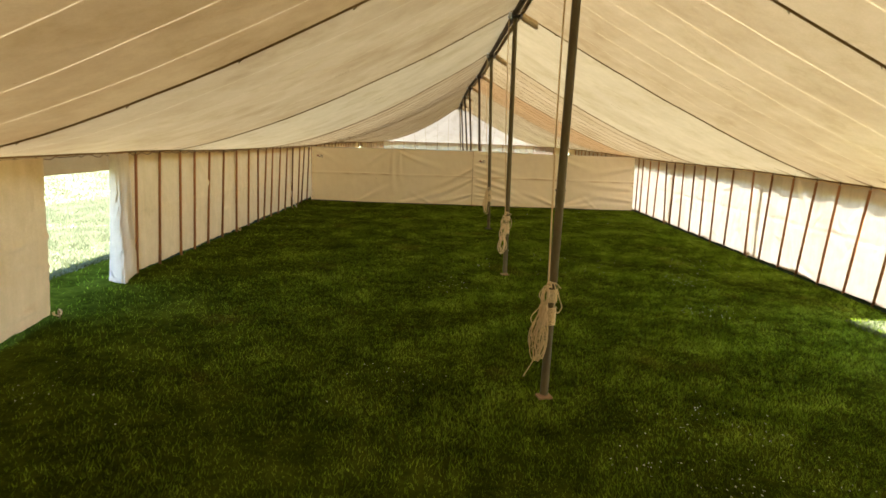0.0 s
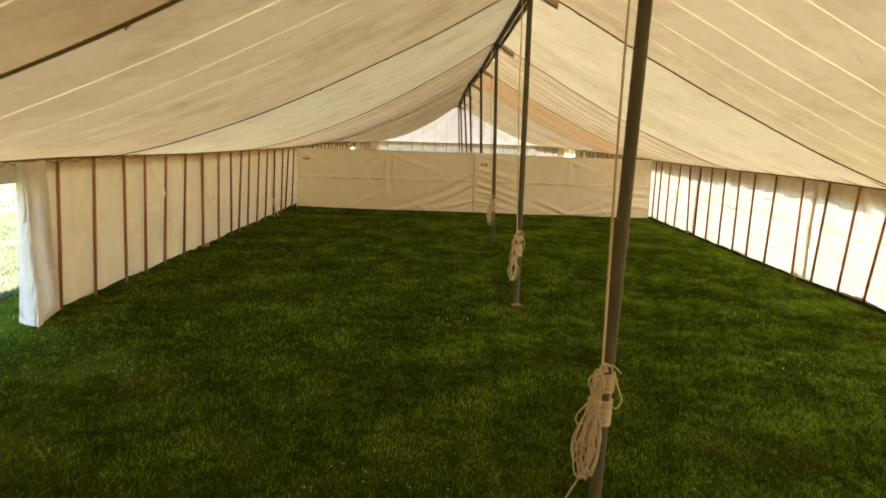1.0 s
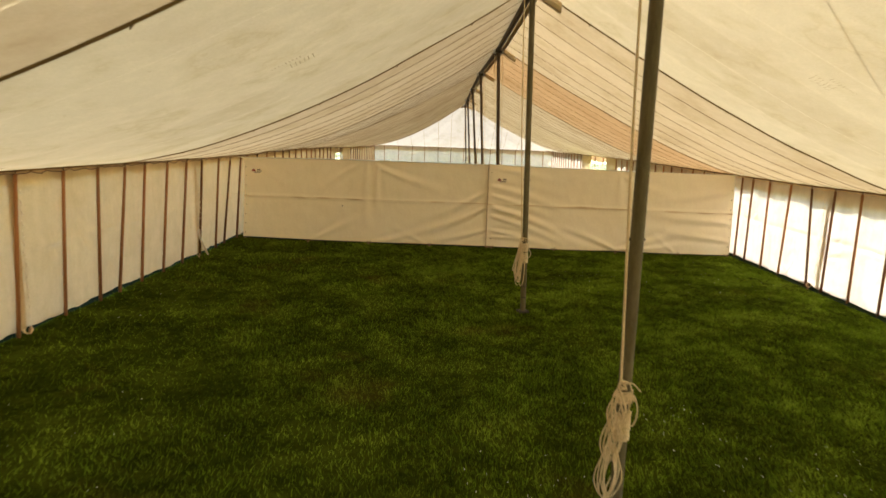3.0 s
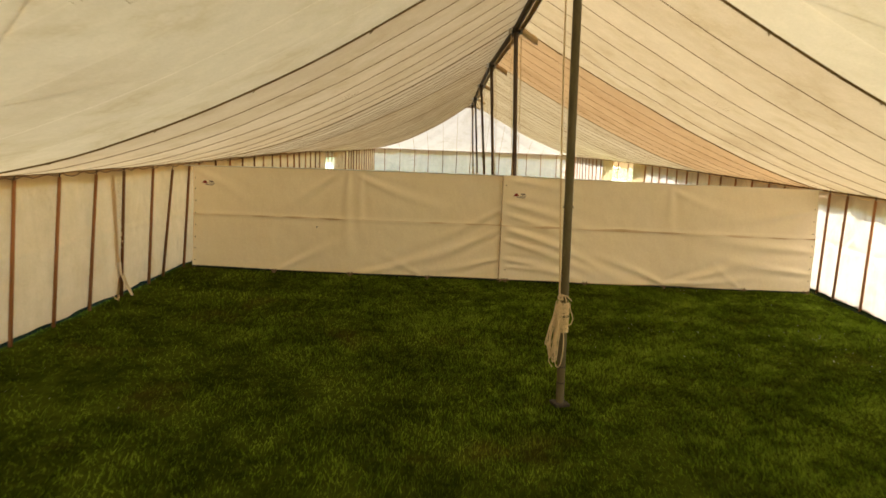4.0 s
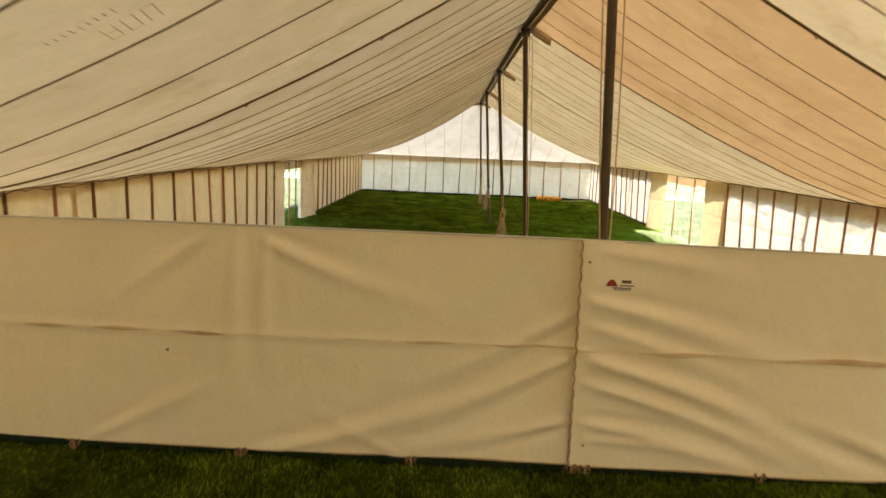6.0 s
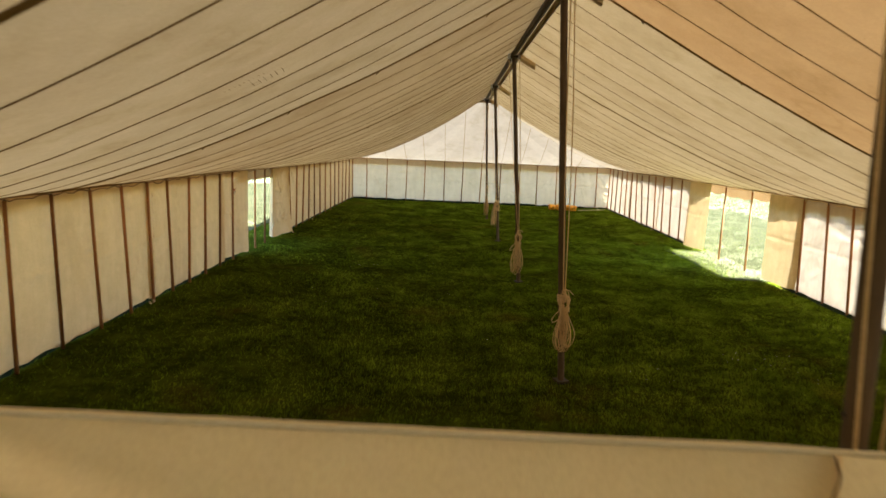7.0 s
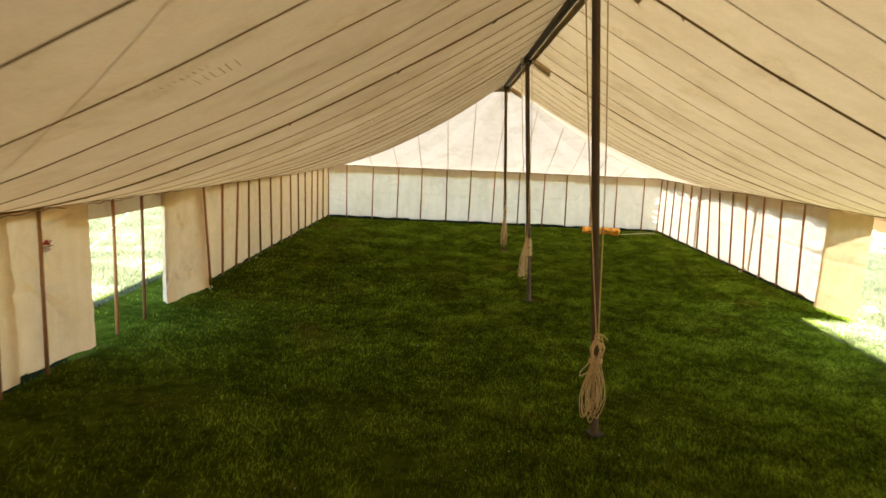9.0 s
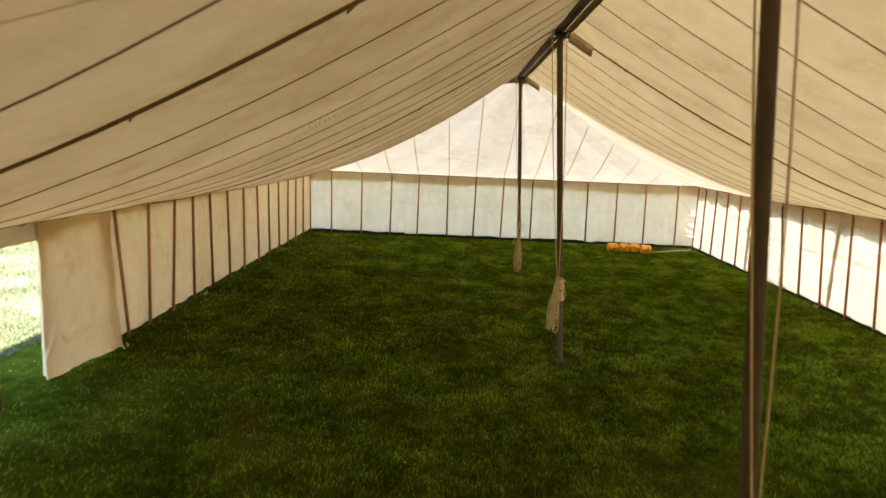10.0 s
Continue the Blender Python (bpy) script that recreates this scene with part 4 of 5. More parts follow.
COILS = [
    (1.08, 0.29, -0.075, -0.140, 0.095, "sheaf", ((0.67, 0.86), (0.91, 1.05)), M_ROPE, (-0.12, -0.14), "pale manila rope bound round the pole with a big loose hank"),
    (1.08, 0.30, -0.060, -0.085, 0.100, "chain", ((0.70, 0.90), (0.96, 1.05)), M_ROPE, (0.02, 0.05), "pale manila rope coiled in one long hanging hank"),
    (1.10, 0.42, -0.085, -0.115, 0.070, "bound", ((0.74, 0.90), (0.92, 1.06)), M_ROPE, (0.02, -0.03), "pale manila rope in a wide binding with a frayed hank"),
    (1.10, 0.50, 0.0, 0.0, 0.060, "sheaf", (), M_ROPE_OLD, (0.0, 0.1), "brown hemp rope hank hidden behind the canvas partition"),
    (1.15, 0.40, 0.030, 0.045, 0.120, "sheaf", ((1.03, 1.13),), M_ROPE_OLD, (-0.05, 0.10), "brown hemp rope hank tied in front of the pole"),
    (1.08, 0.15, 0.012, 0.005, 0.135, "sheaf", (), M_ROPE_OLD, (0.10, 0.42), "brown hemp rope hank tied in long loops before the pole"),
    (1.20, 0.46, -0.075, -0.095, 0.080, "bound", ((0.89, 1.04), (1.06, 1.21)), M_ROPE_OLD, (0.10, 0.10), "brown hemp rope bound round the pole with a hank beside it"),
    (1.24, 0.06, 0.005, 0.010, 0.100, "sheaf", (), M_ROPE_OLD, (0.0, 0.1), "brown hemp rope hank tied low on the pole"),
]
for i in range(8):
    along, h = king_pole(i)
    if COILS[i]:
        zt, zl, dx, dxl, sp, n, wraps, mt, tail, lab = COILS[i]
        rope_bundle(i, along, h, zt, zl, dx, dxl, sp, n, wraps, mt, tail, lab)
    # the padded sleeve on the rafter beside the pole head
    ps = [roof(1, u, KINGS_Y[i] - 0.01) for u in (0.020, 0.035, 0.050, 0.068)]
    rows = []
    for p in ps:
        rows.append([p + Vector((0, dy, dz)) for dy, dz in ((-0.085, -0.01), (-0.095, -0.075), (-0.06, -0.135), (0.06, -0.135), (0.095, -0.075), (0.085, -0.01))])
    v, f = sheet(rows)
    f += [(0, 1, 2, 3, 4, 5), tuple(range(23, 17, -1))]
    tagged(link("rafter_pad", v, f, M_PAD, smooth=False), "brown padded sleeve round the rafter webbing at the pole head", "pad", "rafter pads")

RIDGE = [Y0] + KINGS_Y
for a, b in zip(RIDGE, RIDGE[1:]):
    p = Vector((ridge_x(a), a + 0.02, ridge_z(a) - 0.075))
    q = Vector((ridge_x(b), b - 0.02, ridge_z(b) - 0.075))
    beam = tagged(empty("ridge_pole"), "dark timber ridge pole with a tan canvas strip beside it", "ridge pole", "ridge poles")
    link("beam", *tube([p, p.lerp(q, 0.5), q], 0.055, 12), M_RIDGE, beam)
    for e, s in ((p, 1), (q, -1)):
        d = (q - p).normalized() * s
        link("ferrule", *tube([e, e + d * 0.16], 0.060, 12), M_STEEL_DARK, beam, "dark steel ferrule")

    # the doubled strip of canvas sewn along the ridge pole, with a corded edge
    ys = fine(a + 0.05, b - 0.05, 0.4)
    rows = [[roof(1, u, y) - Vector((0, 0, 0.016 + d)) for u, d in ((0.0105, 0.03), (0.014, 0.022), (0.018, 0.016), (0.0215, 0.010))] for y in ys]
    link("ridge_strip", *sheet(rows), M_ROOF["tan"], beam, "doubled tan canvas strip along the pole")
    link("edge_cord", *tube([r[-1] - Vector((0, 0, 0.006)) for r in rows], 0.007, 6), M_RIDGE, beam, "dark cord along the strip")

# thin storm ropes that lie over the outside of the roof, from each pole head to the eaves
for y in KINGS_Y:
    for side in (-1, 1):
        for way in (-1, 1):
            if (way > 0 and y > 45) or (way < 0 and y > 45):
                continue
            pts = []
            for u in np.linspace(0.02, 0.99, 30):
                p = roof(side, float(u), y + (4.85 * u if way > 0 else -2.6 * u - 2.1 * u * u))
                pts.append(p + Vector((0, 0, 0.022)))
            tagged(link("storm_rope", *tube(pts, 0.0042, 5), M_ROPE_OLD), "thin storm rope lying over the outside of the canvas roof", "rope", "storm ropes")

# ---- partition across the marquee ----
PY, PM = 22.53, 1.07


def part_top(x):
    return float(np.interp(x, [-5.15, -3.0, 1.0, 4.3, 7.1], [2.0, 2.03, 2.04, 2.0, 1.99]))


# creases of the two sheets: start, direction, half width, length, depth
FOLDS_R = [(1.08, 1.50, -0.28, 0.10, 2.0, 0.050), (1.08, 1.28, -0.34, 0.08, 1.6, 0.040), (1.10, 0.98, -0.34, 0.11, 3.1, 0.075),
           (1.08, 0.76, -0.32, 0.09, 2.3, 0.065), (1.08, 0.40, -0.25, 0.08, 1.7, 0.060), (1.10, 0.24, -0.12, 0.06, 1.4, 0.035),
           (4.25, 0.03, 0.32, 0.09, 1.8, 0.045), (4.3, 0.06, 0.10, 0.07, 1.9, 0.040), (4.25, 0.02, 2.80, 0.10, 2.4, 0.050),
           (1.15, 1.93, -0.17, 0.09, 1.6, 0.030), (4.3, 1.90, -1.50, 0.12, 1.1, 0.035), (4.3, 1.90, -0.35, 0.10, 1.5, 0.025),
           (7.05, 0.75, 3.00, 0.12, 2.4, 0.045), (7.05, 0.30, 2.95, 0.10, 2.0, 0.040), (7.05, 1.55, 3.25, 0.12, 2.0, 0.030), (5.8, 0.02, 2.5, 0.07, 0.9, 0.025)]
FOLDS_L = [(1.0, 1.38, -2.70, 0.10, 1.9, 0.045), (1.0, 0.98, -2.75, 0.09, 1.9, 0.045), (1.0, 0.40, -2.95, 0.08, 1.7, 0.040),
           (-1.84, 1.95, -0.37, 0.10, 1.9, 0.040), (-2.35, 1.95, -2.45, 0.10, 1.4, 0.035), (-2.05, 1.98, -1.55, 0.10, 1.7, 0.035),
           (-1.75, 1.98, -1.60, 0.08, 1.2, 0.025), (-3.4, 0.05, 0.40, 0.09, 1.6, 0.035), (-1.85, 0.02, 0.25, 0.10, 2.2, 0.040),
           (-0.44, 0.0, 2.75, 0.08, 1.2, 0.025), (-5.1, 1.9, -0.5, 0.10, 1.3, 0.018)]


def soft_fold(x, z, x0, z0, ang, width, length, depth):
    """A broad drape that fades out smoothly at both ends."""
    c, s = math.cos(ang), math.sin(ang)
    a, b = (x - x0) * c + (z - z0) * s, -(x - x0) * s + (z - z0) * c
    if a < -0.10 or a > length:
        return 0.0
    b += 0.05 * math.sin(a * 1.7 + x0 * 3)
    k = max(a, 0) / length
    w = width * (0.45 + 0.75 * k)
    rise = min(1.0, (a + 0.10) / 0.35)
    return depth * (math.exp(-(b / w) ** 2) - 0.6 * math.exp(-((b - 1.7 * w) / (1.1 * w)) ** 2)) * rise * rise * (3 - 2 * rise) * (1 - k) ** 0.8


def partition(x0, x1, folds, yy, label, seed):
    top = tagged(empty("partition_curtain", (0, 0, 0)), label, "canvas partition", "partition curtains")
    nu, nv = int((x1 - x0) / 0.026), 76
    rows = []
    for i in range(nu + 1):
        x = x0 + (x1 - x0) * i / nu
        zt, zb = part_top(x), -0.03 + 0.012 * nz(x, seed, 0, 1.7)
        row = []
        for j in range(nv + 1):
            z = zb + (zt - zb) * j / nv
            o = 1.15 * sum(soft_fold(x, z, *f) for f in folds)
            o += 0.03 * nz(x, z, seed, 0.8) + 0.006 * nz(x, z, seed + 4, 3.5) + 0.04 * math.sin(math.pi * j / nv) * math.sin(x * 0.9 + seed)
            o += 0.014 * math.exp(-((z - 1.055 - 0.012 * nz(x, seed, 1.0, 0.7)) / 0.035) ** 2)
            row.append(Vector((x, yy + (0.165 - 0.03 * math.exp(-((x - 1.1) / 0.25) ** 2)) * (z - zb) / 2.0 - o, z)))
        rows.append(row)
    link("canvas", *sheet(rows), M_PART, top)
    mid = [r[int(nv * 0.53)] + Vector((0, -0.004, 0.012 * nz(i * 0.05, seed))) for i, r in enumerate(rows)]
    wide = [0.020 * max(0.10, 0.55 + 1.5 * nz(p.x, seed, 6.0, 1.9)) for p in mid]
    link("crease", *sheet([[p + Vector((0, 0.002, -w)), p + Vector((0, -0.004, 0)), p + Vector((0, 0.002, w))] for p, w in zip(mid, wide)]), M_CREASE, top, "grubby horizontal fold line")
    return top, rows


def surf(rows, x, z):
    """The point of a hung sheet nearest to x and z."""
    return min((p for r in rows for p in r), key=lambda p: (p.x - x) ** 2 + (p.z - z) ** 2)


def decal(rows, x0, x1, z0, z1, name, material, parent, label="", shape=None):
    """A thin printed patch that follows the sheet."""
    xs, zs = np.linspace(x0, x1, 7), np.linspace(z0, z1, 4)
    g = []
    for x in xs:
        g.append([])
        for k, z in enumerate(zs):
            zz = z
            if shape == "dome":
                f = (x - x0) / (x1 - x0) * 2 - 1
                zz = z0 + (z1 - z0) * k / 3 * max(0.06, (1 - f * f) ** 0.75)
            p = surf(rows, x, zz)
            g[-1].append(Vector((x, p.y - 0.006, zz)))
    link(name, *sheet(g), material, parent, label)


def eyelet(at, parent, r=0.008):
    rows = [[Vector((at.x + (r + 0.005 * math.cos(b)) * math.cos(a), at.y - 0.006 + 0.004 * math.sin(b), at.z + (r + 0.005 * math.cos(b)) * math.sin(a)))
             for b in [math.pi * 2 * k / 5 for k in range(6)]] for a in [math.pi * 2 * k / 10 for k in range(11)]]
    return link("eyelet", *sheet(rows), M_BRASS, parent, "brass eyelet")


def emblem(rows, x, z, parent):
    decal(rows, x, x + 0.105, z - 0.03, z + 0.03, "emblem", M_RED, parent, "small red domed emblem", "dome")
    for dx, w, dz, h in ((0.14, 0.085, 0.012, 0.026), (0.125, 0.125, -0.022, 0.010), (0.06, 0.17, -0.044, 0.009), (0.07, 0.15, -0.060, 0.008)):
        decal(rows, x + dx, x + dx + w, z + dz - h / 2, z + dz + h / 2, "print_bar", M_INK, parent, "dark printed bar")


pl, rows_l = partition(-5.17, PM - 0.02, FOLDS_L, PY, "buff canvas partition curtain with a printed emblem, strung across the marquee", 3.0)
pr, rows_r = partition(PM - 0.10, 7.12, FOLDS_R, PY - 0.035, "buff canvas partition curtain creased by its ties, strung across the marquee", 8.0)
emblem(rows_l, -4.98, 1.685, pl)
emblem(rows_r, 1.20, 1.675, pr)
decal(rows_l, -2.68, -2.655, 0.87, 0.892, "stain", M_INK, pl, "small dark stain")
for k in range(8):
    eyelet(surf(rows_l, -5.11, 1.77 - 0.236 * k), pl)
edge = [p for p in rows_r[0]]
link("edge_binding", *sheet([[p + Vector((-0.004, -0.006, 0)), p + Vector((0.010, -0.009, 0)), p + Vector((0.022, -0.006, 0))] for p in edge]), M_CREASE, pr, "browned and doubled edge of the sheet")
link("lacing", *tube([p + Vector((0.006 + 0.010 * math.sin(k * 1.3), -0.014, 0)) for k, p in enumerate(edge)], 0.004, 4), M_ROPE_DARK, pr, "thin grubby lacing down the join")
eyelet(surf(rows_r, 1.06, 1.86), pr)
eyelet(surf(rows_r, 1.10, 0.20), pr)
for k in range(7):
    eyelet(surf(rows_r, 7.06, 1.62 - 0.236 * k), pr)
for rows, own in ((rows_l, pl), (rows_r, pr)):
    hem = [[r[0] + Vector((0, -0.008, 0.0)), r[0] + Vector((0, -0.010, 0.03)), r[1].lerp(r[2], 0.1) + Vector((0, -0.006, 0))] for r in rows]
    link("hem", *sheet(hem), M_FLAP, own, "pale doubled hem")
for x0, x1, own in ((-5.15, PM - 0.05, pl), (PM + 0.02, 7.1, pr)):
    rows = []
    for x in fine(x0, x1, 0.12):
        g, w = float(fall(x, PY)), nz(x, 4.4, 0.0, 1.3)
        rows.append([Vector((x, PY - 0.085 - 0.015 * w, g + 0.010)), Vector((x, PY - 0.05, g + 0.030)), Vector((x, PY + 0.02, g + 0.034))])
    link("sod_strip", *sheet(rows), M_SKIRT, own, "dark green strip below the hem")
# head rope along the top, tied off at the walls
tagged(link("head_rope", *tube([Vector((x, PY + 0.14, part_top(x) - 0.005)) for x in fine(-5.33, 7.2, 0.2)], 0.010, 6), M_ROPE_WHITE),
       "taut rope carrying the canvas partition", "rope")


def peg_tie(x, y, z, seed, big=1.0):
    """A short rope loop through the hem, pegged to the grass."""
    rg = random.Random(seed)
    top = tagged(empty("peg_tie", (x, y, z)), "short rope loop pegging the canvas hem to the grass", "rope tie", "hem ties")
    pile = Pile()
    for s in range(3):
        w = rg.uniform(0.022, 0.045) * big
        pts = [(-w + rg.uniform(-0.02, 0.02), -0.01, 0.035), (-w * 1.3, -0.03, 0.0), (rg.uniform(-0.02, 0.02), -0.04, -0.035), (w * 1.2, -0.03, 0.0), (w, -0.01, 0.04)]
        pile.add(tube(spline(pts, 5), 0.0065, 5))
    link("loop", pile.v, pile.f, M_ROPE_OLD if big > 1.2 else M_ROPE_DARK, top)
    link("peg", *tube([(0, -0.035, 0.03), (0.01, -0.05, -0.10)], 0.012, 8), M_PLANK, top, "wooden peg")
    return top


for k, x in enumerate((-5.1, -3.5, -1.98, -0.44, 1.0, 1.12, 2.69, 4.25, 5.8, 7.05)):
    peg_tie(x, PY - 0.04, -0.02, k, 1.0 if 0 < k else 0.8)
for k, (x, y) in enumerate(((WL + 0.06, 14.6), (WL + 0.12, 19.85), (WL + 0.06, 31.0), (WL + 0.08, 42.7), (WL + 0.16, 6.9), (WL + 0.2, 39.55), (WR - 0.06, 13.4), (WR - 0.1, 44.0), (WR - 0.06, 19.1))):
    tie = peg_tie(x, y, 0.03, 60 + k, 1.6)
    tie.rotation_euler = (0, 0, radians(90 if x < 0 else -90))


# ---- laced joins in the side walls ----
def laced_join(x, y, zt, nx, label, material, thick):
    top = tagged(empty("laced_join", (x, y, 0)), label, "lacing", "laced joins")
    rg = random.Random(int(y * 10))
    n = 13
    for k in range(n):
        z = 0.16 + (zt - 0.45) * k / (n - 1)
        pts = [(nx * 0.050, -0.02, z + 0.085), (nx * 0.062, 0.006 * rg.uniform(-1, 1), z + 0.04), (nx * 0.055, 0.01, z), (nx * 0.062, -0.012, z + 0.01)]
        link("loop", *tube(spline(pts, 3), thick, 4), material, top)
    return top


for y in (14.55, 20.1, 31.05, 42.65, 48.4):
    laced_join(WL, y + 0.14, eave_l(y), 1, "chain of rope loops lacing two wall canvases together", M_ROPE_OLD, 0.006)
for y in (13.3, 19.0, 24.7, 30.4, 43.7, 47.5):
    laced_join(WR, y, eave_r(y), -1, "chain of rope loops lacing two sunlit wall canvases together", M_ROPE_OLD, 0.005)

# ---- faint stamps on the roof canvas ----
def stamp(side, u, y):
    top = tagged(empty("canvas_stamp"), "faded illegible ink stamp on the roof canvas", "stamp", "roof stamps")

    def stroke(u0, y0, u1, y1, w):
        a, b = roof(side, u0, y0), roof(side, u1, y1)
        d = (b - a).normalized()
        n = d.cross(Vector((0, 0, 1))).normalized() * w
        g = [[roof(side, u0 + (u1 - u0) * k / 3, y0 + (y1 - y0) * k / 3) - Vector((0, 0, 0.010)) + n * e for e in (-1, 1)] for k in range(4)]
        link("print_bar", *sheet(g), M_STAMP, top)
    # three hollow block shapes, and a smudged row of short bars beside them
    for k in range(3):
        a = u + 0.014 * k
        stroke(a, y, a + 0.004, y + 0.17, 0.0035)
        stroke(a + 0.008, y, a + 0.012, y + 0.17, 0.0035)
        stroke(a + (0.004 if k else 0.0), y + (0.17 if k else 0.0), a + (0.012 if k else 0.008), y + (0.17 if k else 0.0), 0.003)
        if k == 2:
            stroke(a + 0.002, y + 0.08, a + 0.010, y + 0.08, 0.003)
    rg = random.Random(int(y * 10))
    for k in range(9):
        a = u + 0.016 + 0.0055 * k
        stroke(a, y - 0.15 + rg.uniform(0, 0.02), a + 0.001, y - 0.08 + rg.uniform(-0.02, 0.01), rg.uniform(0.003, 0.006))


for y in (8.2, 13.5, 19.9, 25.6, 31.2, 36.9, 42.6):
    stamp(-1, 0.395, y)
for y in (8.0, 13.8, 19.75, 25.7, 31.4, 37.2, 43.0):
    stamp(1, 0.43, y)

# ---- orange drums and a pale rod by the end wall ----
def drum(x, y, tilt, turn):
    top = tagged(empty("plastic_drum", (x, y, 0.15)), "small orange-yellow plastic drum with black scrawl, lying on the grass", "drum", "orange drums")
    prof = [(0.0, -0.15), (0.10, -0.15), (0.125, -0.138), (0.138, -0.11), (0.142, -0.05), (0.137, -0.045), (0.137, 0.045), (0.142, 0.05), (0.138, 0.11), (0.125, 0.138), (0.10, 0.15), (0.0, 0.15)]
    v, f = lathe(prof, sides=20)
    v = [Vector((p[2], p[0] * 0.98, p[1])) for p in v]
    link("body", v, f, M_BARREL, top)
    cv, cf = lathe([(0.0, 0.0), (0.032, 0.0), (0.032, 0.025), (0.026, 0.03), (0.0, 0.03)], sides=12)
    link("cap", [Vector((0.148 + p[2], p[0], p[1] + 0.06)) for p in cv], cf, M_BARREL, top, "screw cap")
    rg = random.Random(int(x * 100))
    for k in range(7):
        a0 = -0.30 + rg.uniform(-0.30, 0.30)
        x0 = -0.115 + 0.032 * k
        g = []
        for j in range(5):
            a = a0 + 0.30 * j / 4
            xx = x0 + rg.uniform(-0.006, 0.006) + 0.012 * j / 4
            g.append([Vector((xx + d, -0.1445 * math.cos(a), 0.1445 * math.sin(a) + 0.03)) for d in (0, 0.024)])
        link("scrawl", *sheet(g), M_BLACK, top, "black scrawled stroke")
    top.rotation_euler = (radians(tilt), 0, radians(turn))
    return top


for x, y, tl, tn in ((4.32, 50.0, 20, 2), (4.66, 50.0, 0, -3), (4.98, 50.0, -8, 1), (5.29, 49.85, 5, -9)):
    drum(x, y, tl, tn)
tagged(link("pale_rod", *tube([(5.55, 50.0, 0.05), (6.3, 50.4, 0.06), (7.0, 50.8, 0.05)], 0.013, 8), M_ROD), "long pale wooden rod lying on the grass", "rod")

# ---- guy ropes outside the doorways ----
def guy(x0, y, z0, x1, y1):
    top = tagged(empty("guy_rope", (x1, y1, 0)), "pale guy rope running from eave to grass peg", "guy rope", "guy ropes")
    a, b = Vector((x0 - x1, y - y1, z0)), Vector((0, 0, 0.05))
    link("line", *tube([a, a.lerp(b, 0.5) - Vector((0, 0, 0.03)), b], 0.008, 6), M_ROPE_WHITE, top)
    link("peg", *tube([(0.03, 0, 0.16), (-0.02, 0, -0.25)], 0.02, 8), M_PLANK, top, "wooden stake")


for y in (7.5, 36.0, 38.0):
    guy(EL, y, 2.08, EL - 2.3, y + 0.2)

# ---- grass blades and daisies ----
def blades(boxes, seed, material, tall, name):
    rg = np.random.default_rng(seed)
    allv = []
    for x0, x1, y0, y1, dens, wide in boxes:
        n = int((x1 - x0) * (y1 - y0) * dens)
        x, y = rg.uniform(x0, x1, n), rg.uniform(y0, y1, n)
        # tufts: taller and denser grass in patches
        t = 0.5 + 0.25 * (np.sin(x * 2.1 + 1.3 * np.sin(y * 1.7)) + np.sin(y * 2.9 + 1.7 * np.sin(x * 1.3 + 2)))
        t = 0.6 * t + 0.4 * (0.5 + 0.5 * np.sin(x * 7.3 + 2 * np.sin(y * 5.1)) * np.sin(y * 6.7 + 2 * np.sin(x * 4.3)))
        # blades thin out leftwards; the darker turf shown stands in for dimmer light
        keep = rg.uniform(0, 1, n) < (0.45 + 0.55 * t) * (np.interp(x, [-5.2, 3.2], [0.10, 1.0]) if material is M_GRASS else 1.0)
        if material is M_GRASS:
            # doorway sun patches: mown blades left out, the sun-paled copy stands there
            keep &= ~(((y > 35.3) & (y < 39.3) | (y > 4.3) & (y < 8.1)) & (rg.uniform(-0.5, 0.5, n) + x > 6.6))
        x, y, t = x[keep], y[keep], t[keep]
        n = len(x)
        h = tall * (0.016 + 0.052 * t) * rg.uniform(0.6, 1.35, n)
        a = rg.uniform(0, 2 * np.pi, n)
        w = wide * rg.uniform(0.6, 1.3, n)
        lx, ly = rg.normal(0, 0.6, n) * h, rg.normal(0.1, 0.6, n) * h
        v = np.zeros((n, 3, 3))
        z = fall(x, y) - 0.014
        v[:, 0] = np.stack([x - np.cos(a) * w, y - np.sin(a) * w, z], 1)
        v[:, 1] = np.stack([x + np.cos(a) * w, y + np.sin(a) * w, z], 1)
        v[:, 2] = np.stack([x + lx, y + ly, z + 0.012 + h], 1)
        allv.append(v.reshape(-1, 3))
    v = np.concatenate(allv).astype(np.float32)
    m = len(v)
    me = bpy.data.meshes.new(name)
    me.vertices.add(m)
    me.vertices.foreach_set("co", v.ravel())
    me.loops.add(m)
    me.loops.foreach_set("vertex_index", np.arange(m, dtype=np.int32))
    me.polygons.add(m // 3)
    me.polygons.foreach_set("loop_start", np.arange(0, m, 3, dtype=np.int32))
    me.update(calc_edges=True)
    me.materials.append(material)
    return new(name, me)


tagged(blades([(WL, WR, 1.5, 22.5, 2600, 0.0045), (WL, WR, 22.5, 40.0, 2600, 0.0045), (WL, WR, 40.0, Y1, 2300, 0.0065),
               (-9.5, WL, 4.0, 14.0, 500, 0.008), (-10.5, WL, 33.0, 46.0, 450, 0.008), (WR, 12.0, 33.0, 46.0, 450, 0.008)], 3, M_GRASS, 0.72, "grass"),
       "short uneven green lawn grass", "grass", kind="stuff")

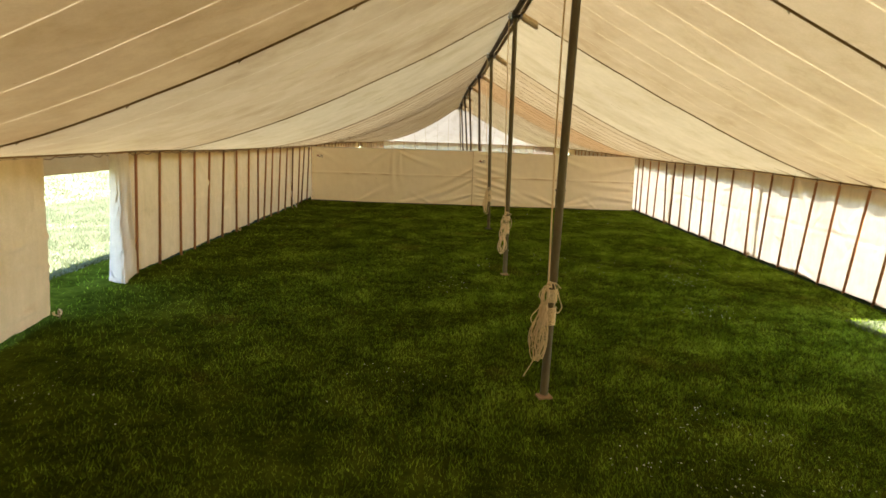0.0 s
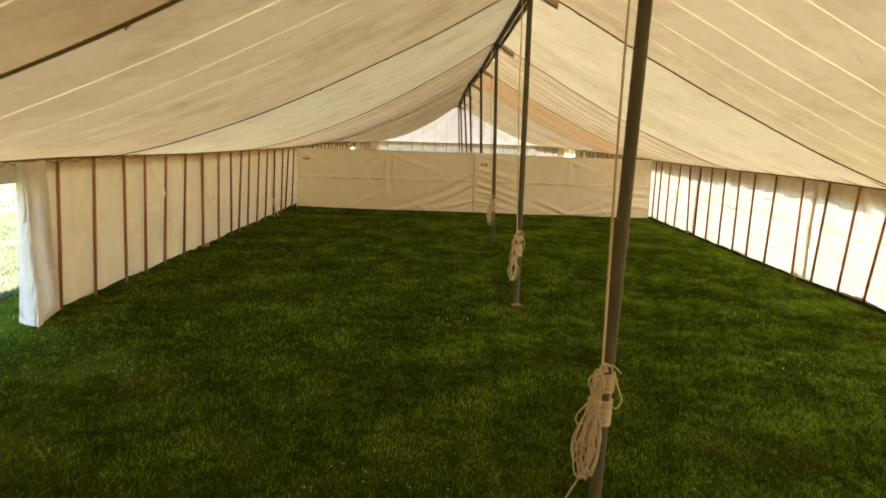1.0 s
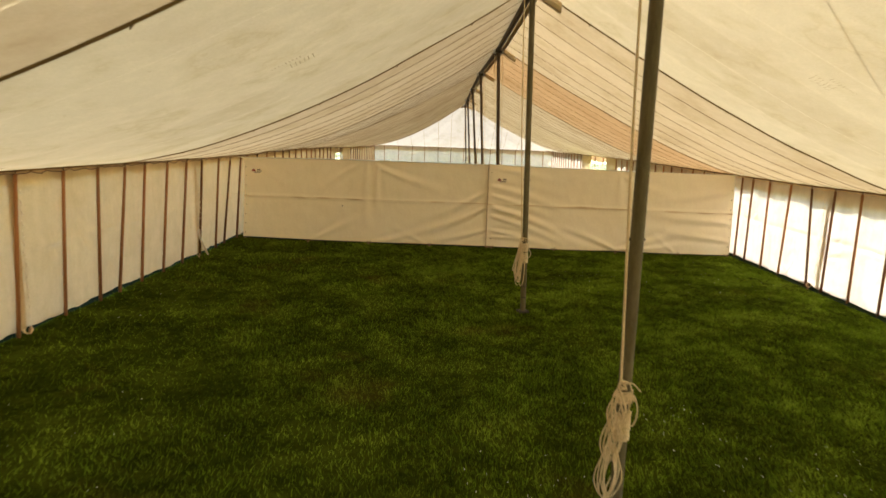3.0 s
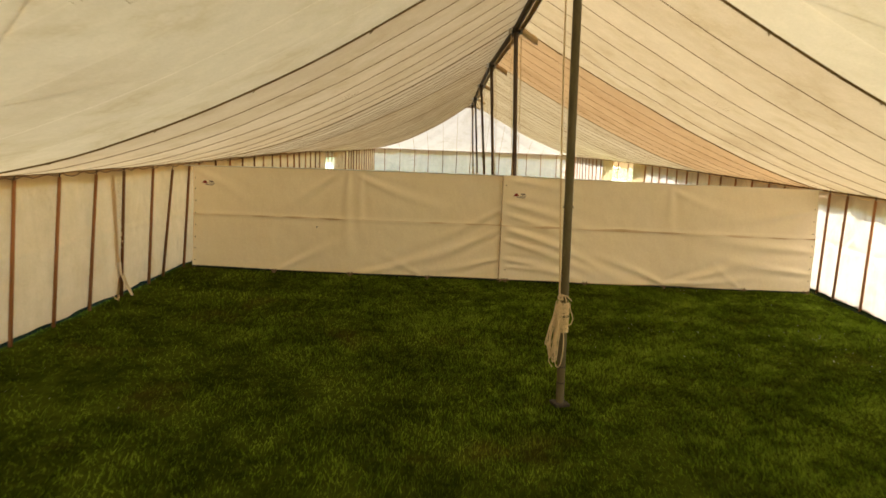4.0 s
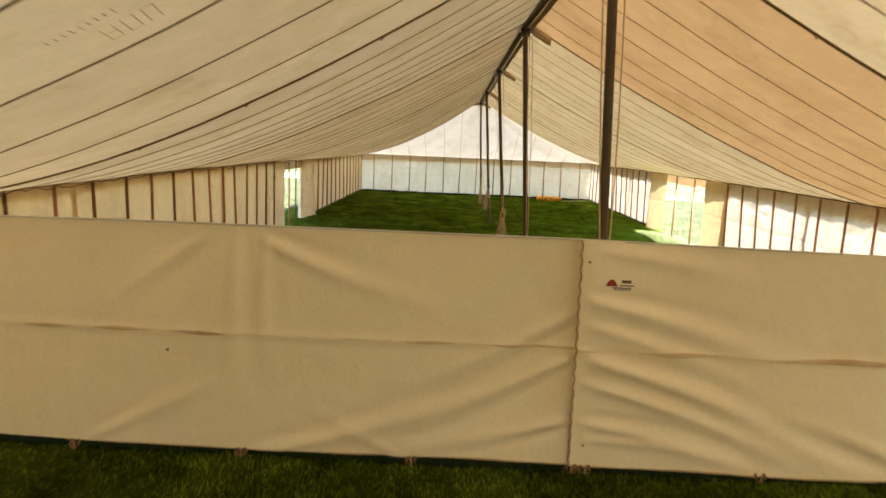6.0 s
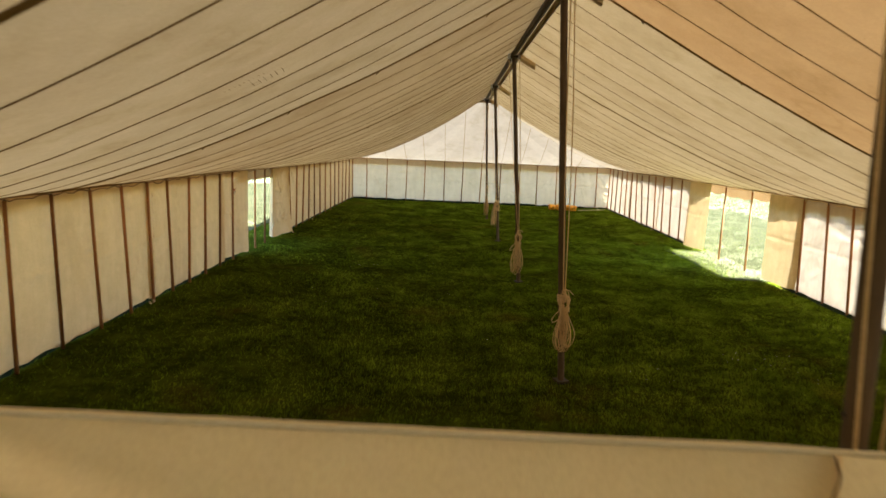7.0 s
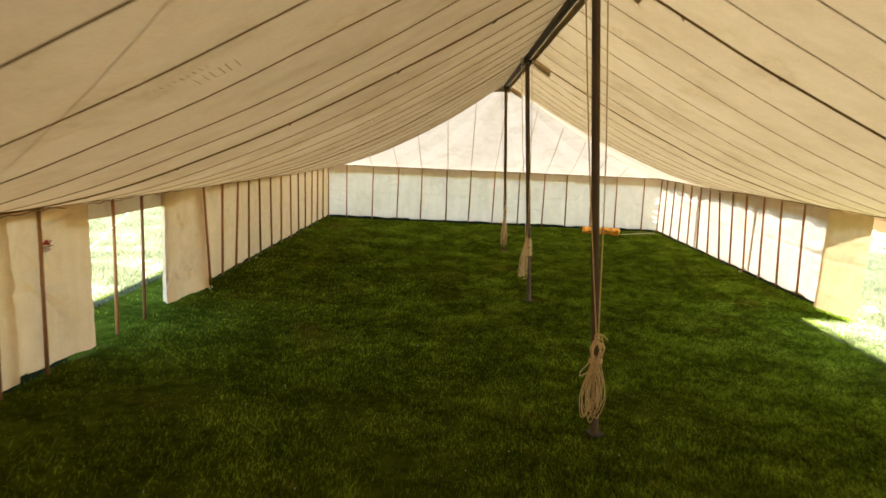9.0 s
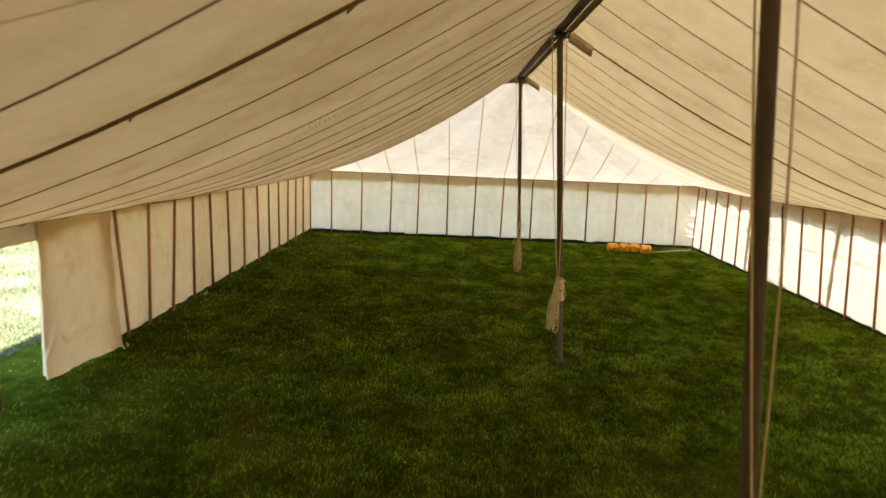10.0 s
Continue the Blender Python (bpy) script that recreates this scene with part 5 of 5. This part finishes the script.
# grass outside: the paleness of sunlight is in the blade colour
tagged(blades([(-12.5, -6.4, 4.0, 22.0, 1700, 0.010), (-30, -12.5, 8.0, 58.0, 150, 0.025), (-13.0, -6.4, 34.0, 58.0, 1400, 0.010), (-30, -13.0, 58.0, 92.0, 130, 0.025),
               (WR + 0.3, 14.0, 33.0, 54.0, 1600, 0.010), (14.0, 30.0, 42.0, 92.0, 130, 0.025)], 9, M_GRASS_LIT, 1.7, "outer_grass_lit"),
       "taller outside grass, full sun put into its paler colour", "grass", kind="stuff")

# same sun-paled blades where sunlight falls in through the doorways
tagged(blades([(6.2, WR + 0.5, 35.2, 39.4, 2400, 0.006), (6.2, WR + 0.5, 4.2, 8.2, 2400, 0.006)], 14, M_GRASS_LIT, 0.75, "doorway_grass_lit"),
       "doorway grass, full sun put into its paler colour", "grass", kind="stuff")

PATCHES = [(2.46, 4.45, 0.5, 40), (1.74, 3.7, 0.35, 25), (2.31, 3.3, 0.3, 20), (4.16, 8.43, 0.5, 50), (-0.52, 5.35, 0.5, 20), (-3.8, 4.54, 0.6, 18),
           (3.2, 3.6, 0.6, 30), (5.62, 11.96, 1.0, 70), (0.11, 9.85, 0.4, 30), (2.99, 11.6, 0.9, 35), (4.61, 10.47, 0.5, 60), (0.7, 11.57, 0.6, 25),
           (2.41, 12.5, 0.6, 25), (3.98, 29.46, 0.4, 18), (2.41, 28.81, 0.5, 14), (4.63, 29.32, 0.6, 16), (-2.31, 35.09, 0.5, 12), (3.0, 19.2, 1.2, 45),
           (5.5, 19.0, 1.0, 40), (4.5, 22.0, 0.8, 15), (-4.2, 16.0, 0.7, 14), (2.0, 24.6, 1.2, 14), (-3.0, 12.0, 1.0, 14), (-7.5, 9.5, 0.8, 40), (0.0, 33.0, 3.0, 30)]
rg = random.Random(11)
pile = Pile()
for cx, cy, r, n in PATCHES:
    for k in range(n):
        x, y = cx + rg.gauss(0, r * 0.6), cy + rg.gauss(0, r * 0.6)
        z, q = float(fall(x, y)) + 0.045 + rg.uniform(0, 0.025), rg.uniform(0.0035, 0.0075)
        tx, ty = rg.uniform(-0.4, 0.4), rg.uniform(-0.4, 0.4)
        v = [(x, y, z + 0.003)] + [(x + q * math.cos(a), y + q * math.sin(a), z + q * (tx * math.cos(a) + ty * math.sin(a))) for a in [k2 * math.pi / 3.5 for k2 in range(7)]]
        pile.add((v, [(0, k2 + 1, (k2 + 1) % 7 + 1) for k2 in range(7)]))
tagged(link("daisies", pile.v, pile.f, M_PETAL, smooth=False), "scattered small white daisies in the lawn", "flowers", kind="stuff")
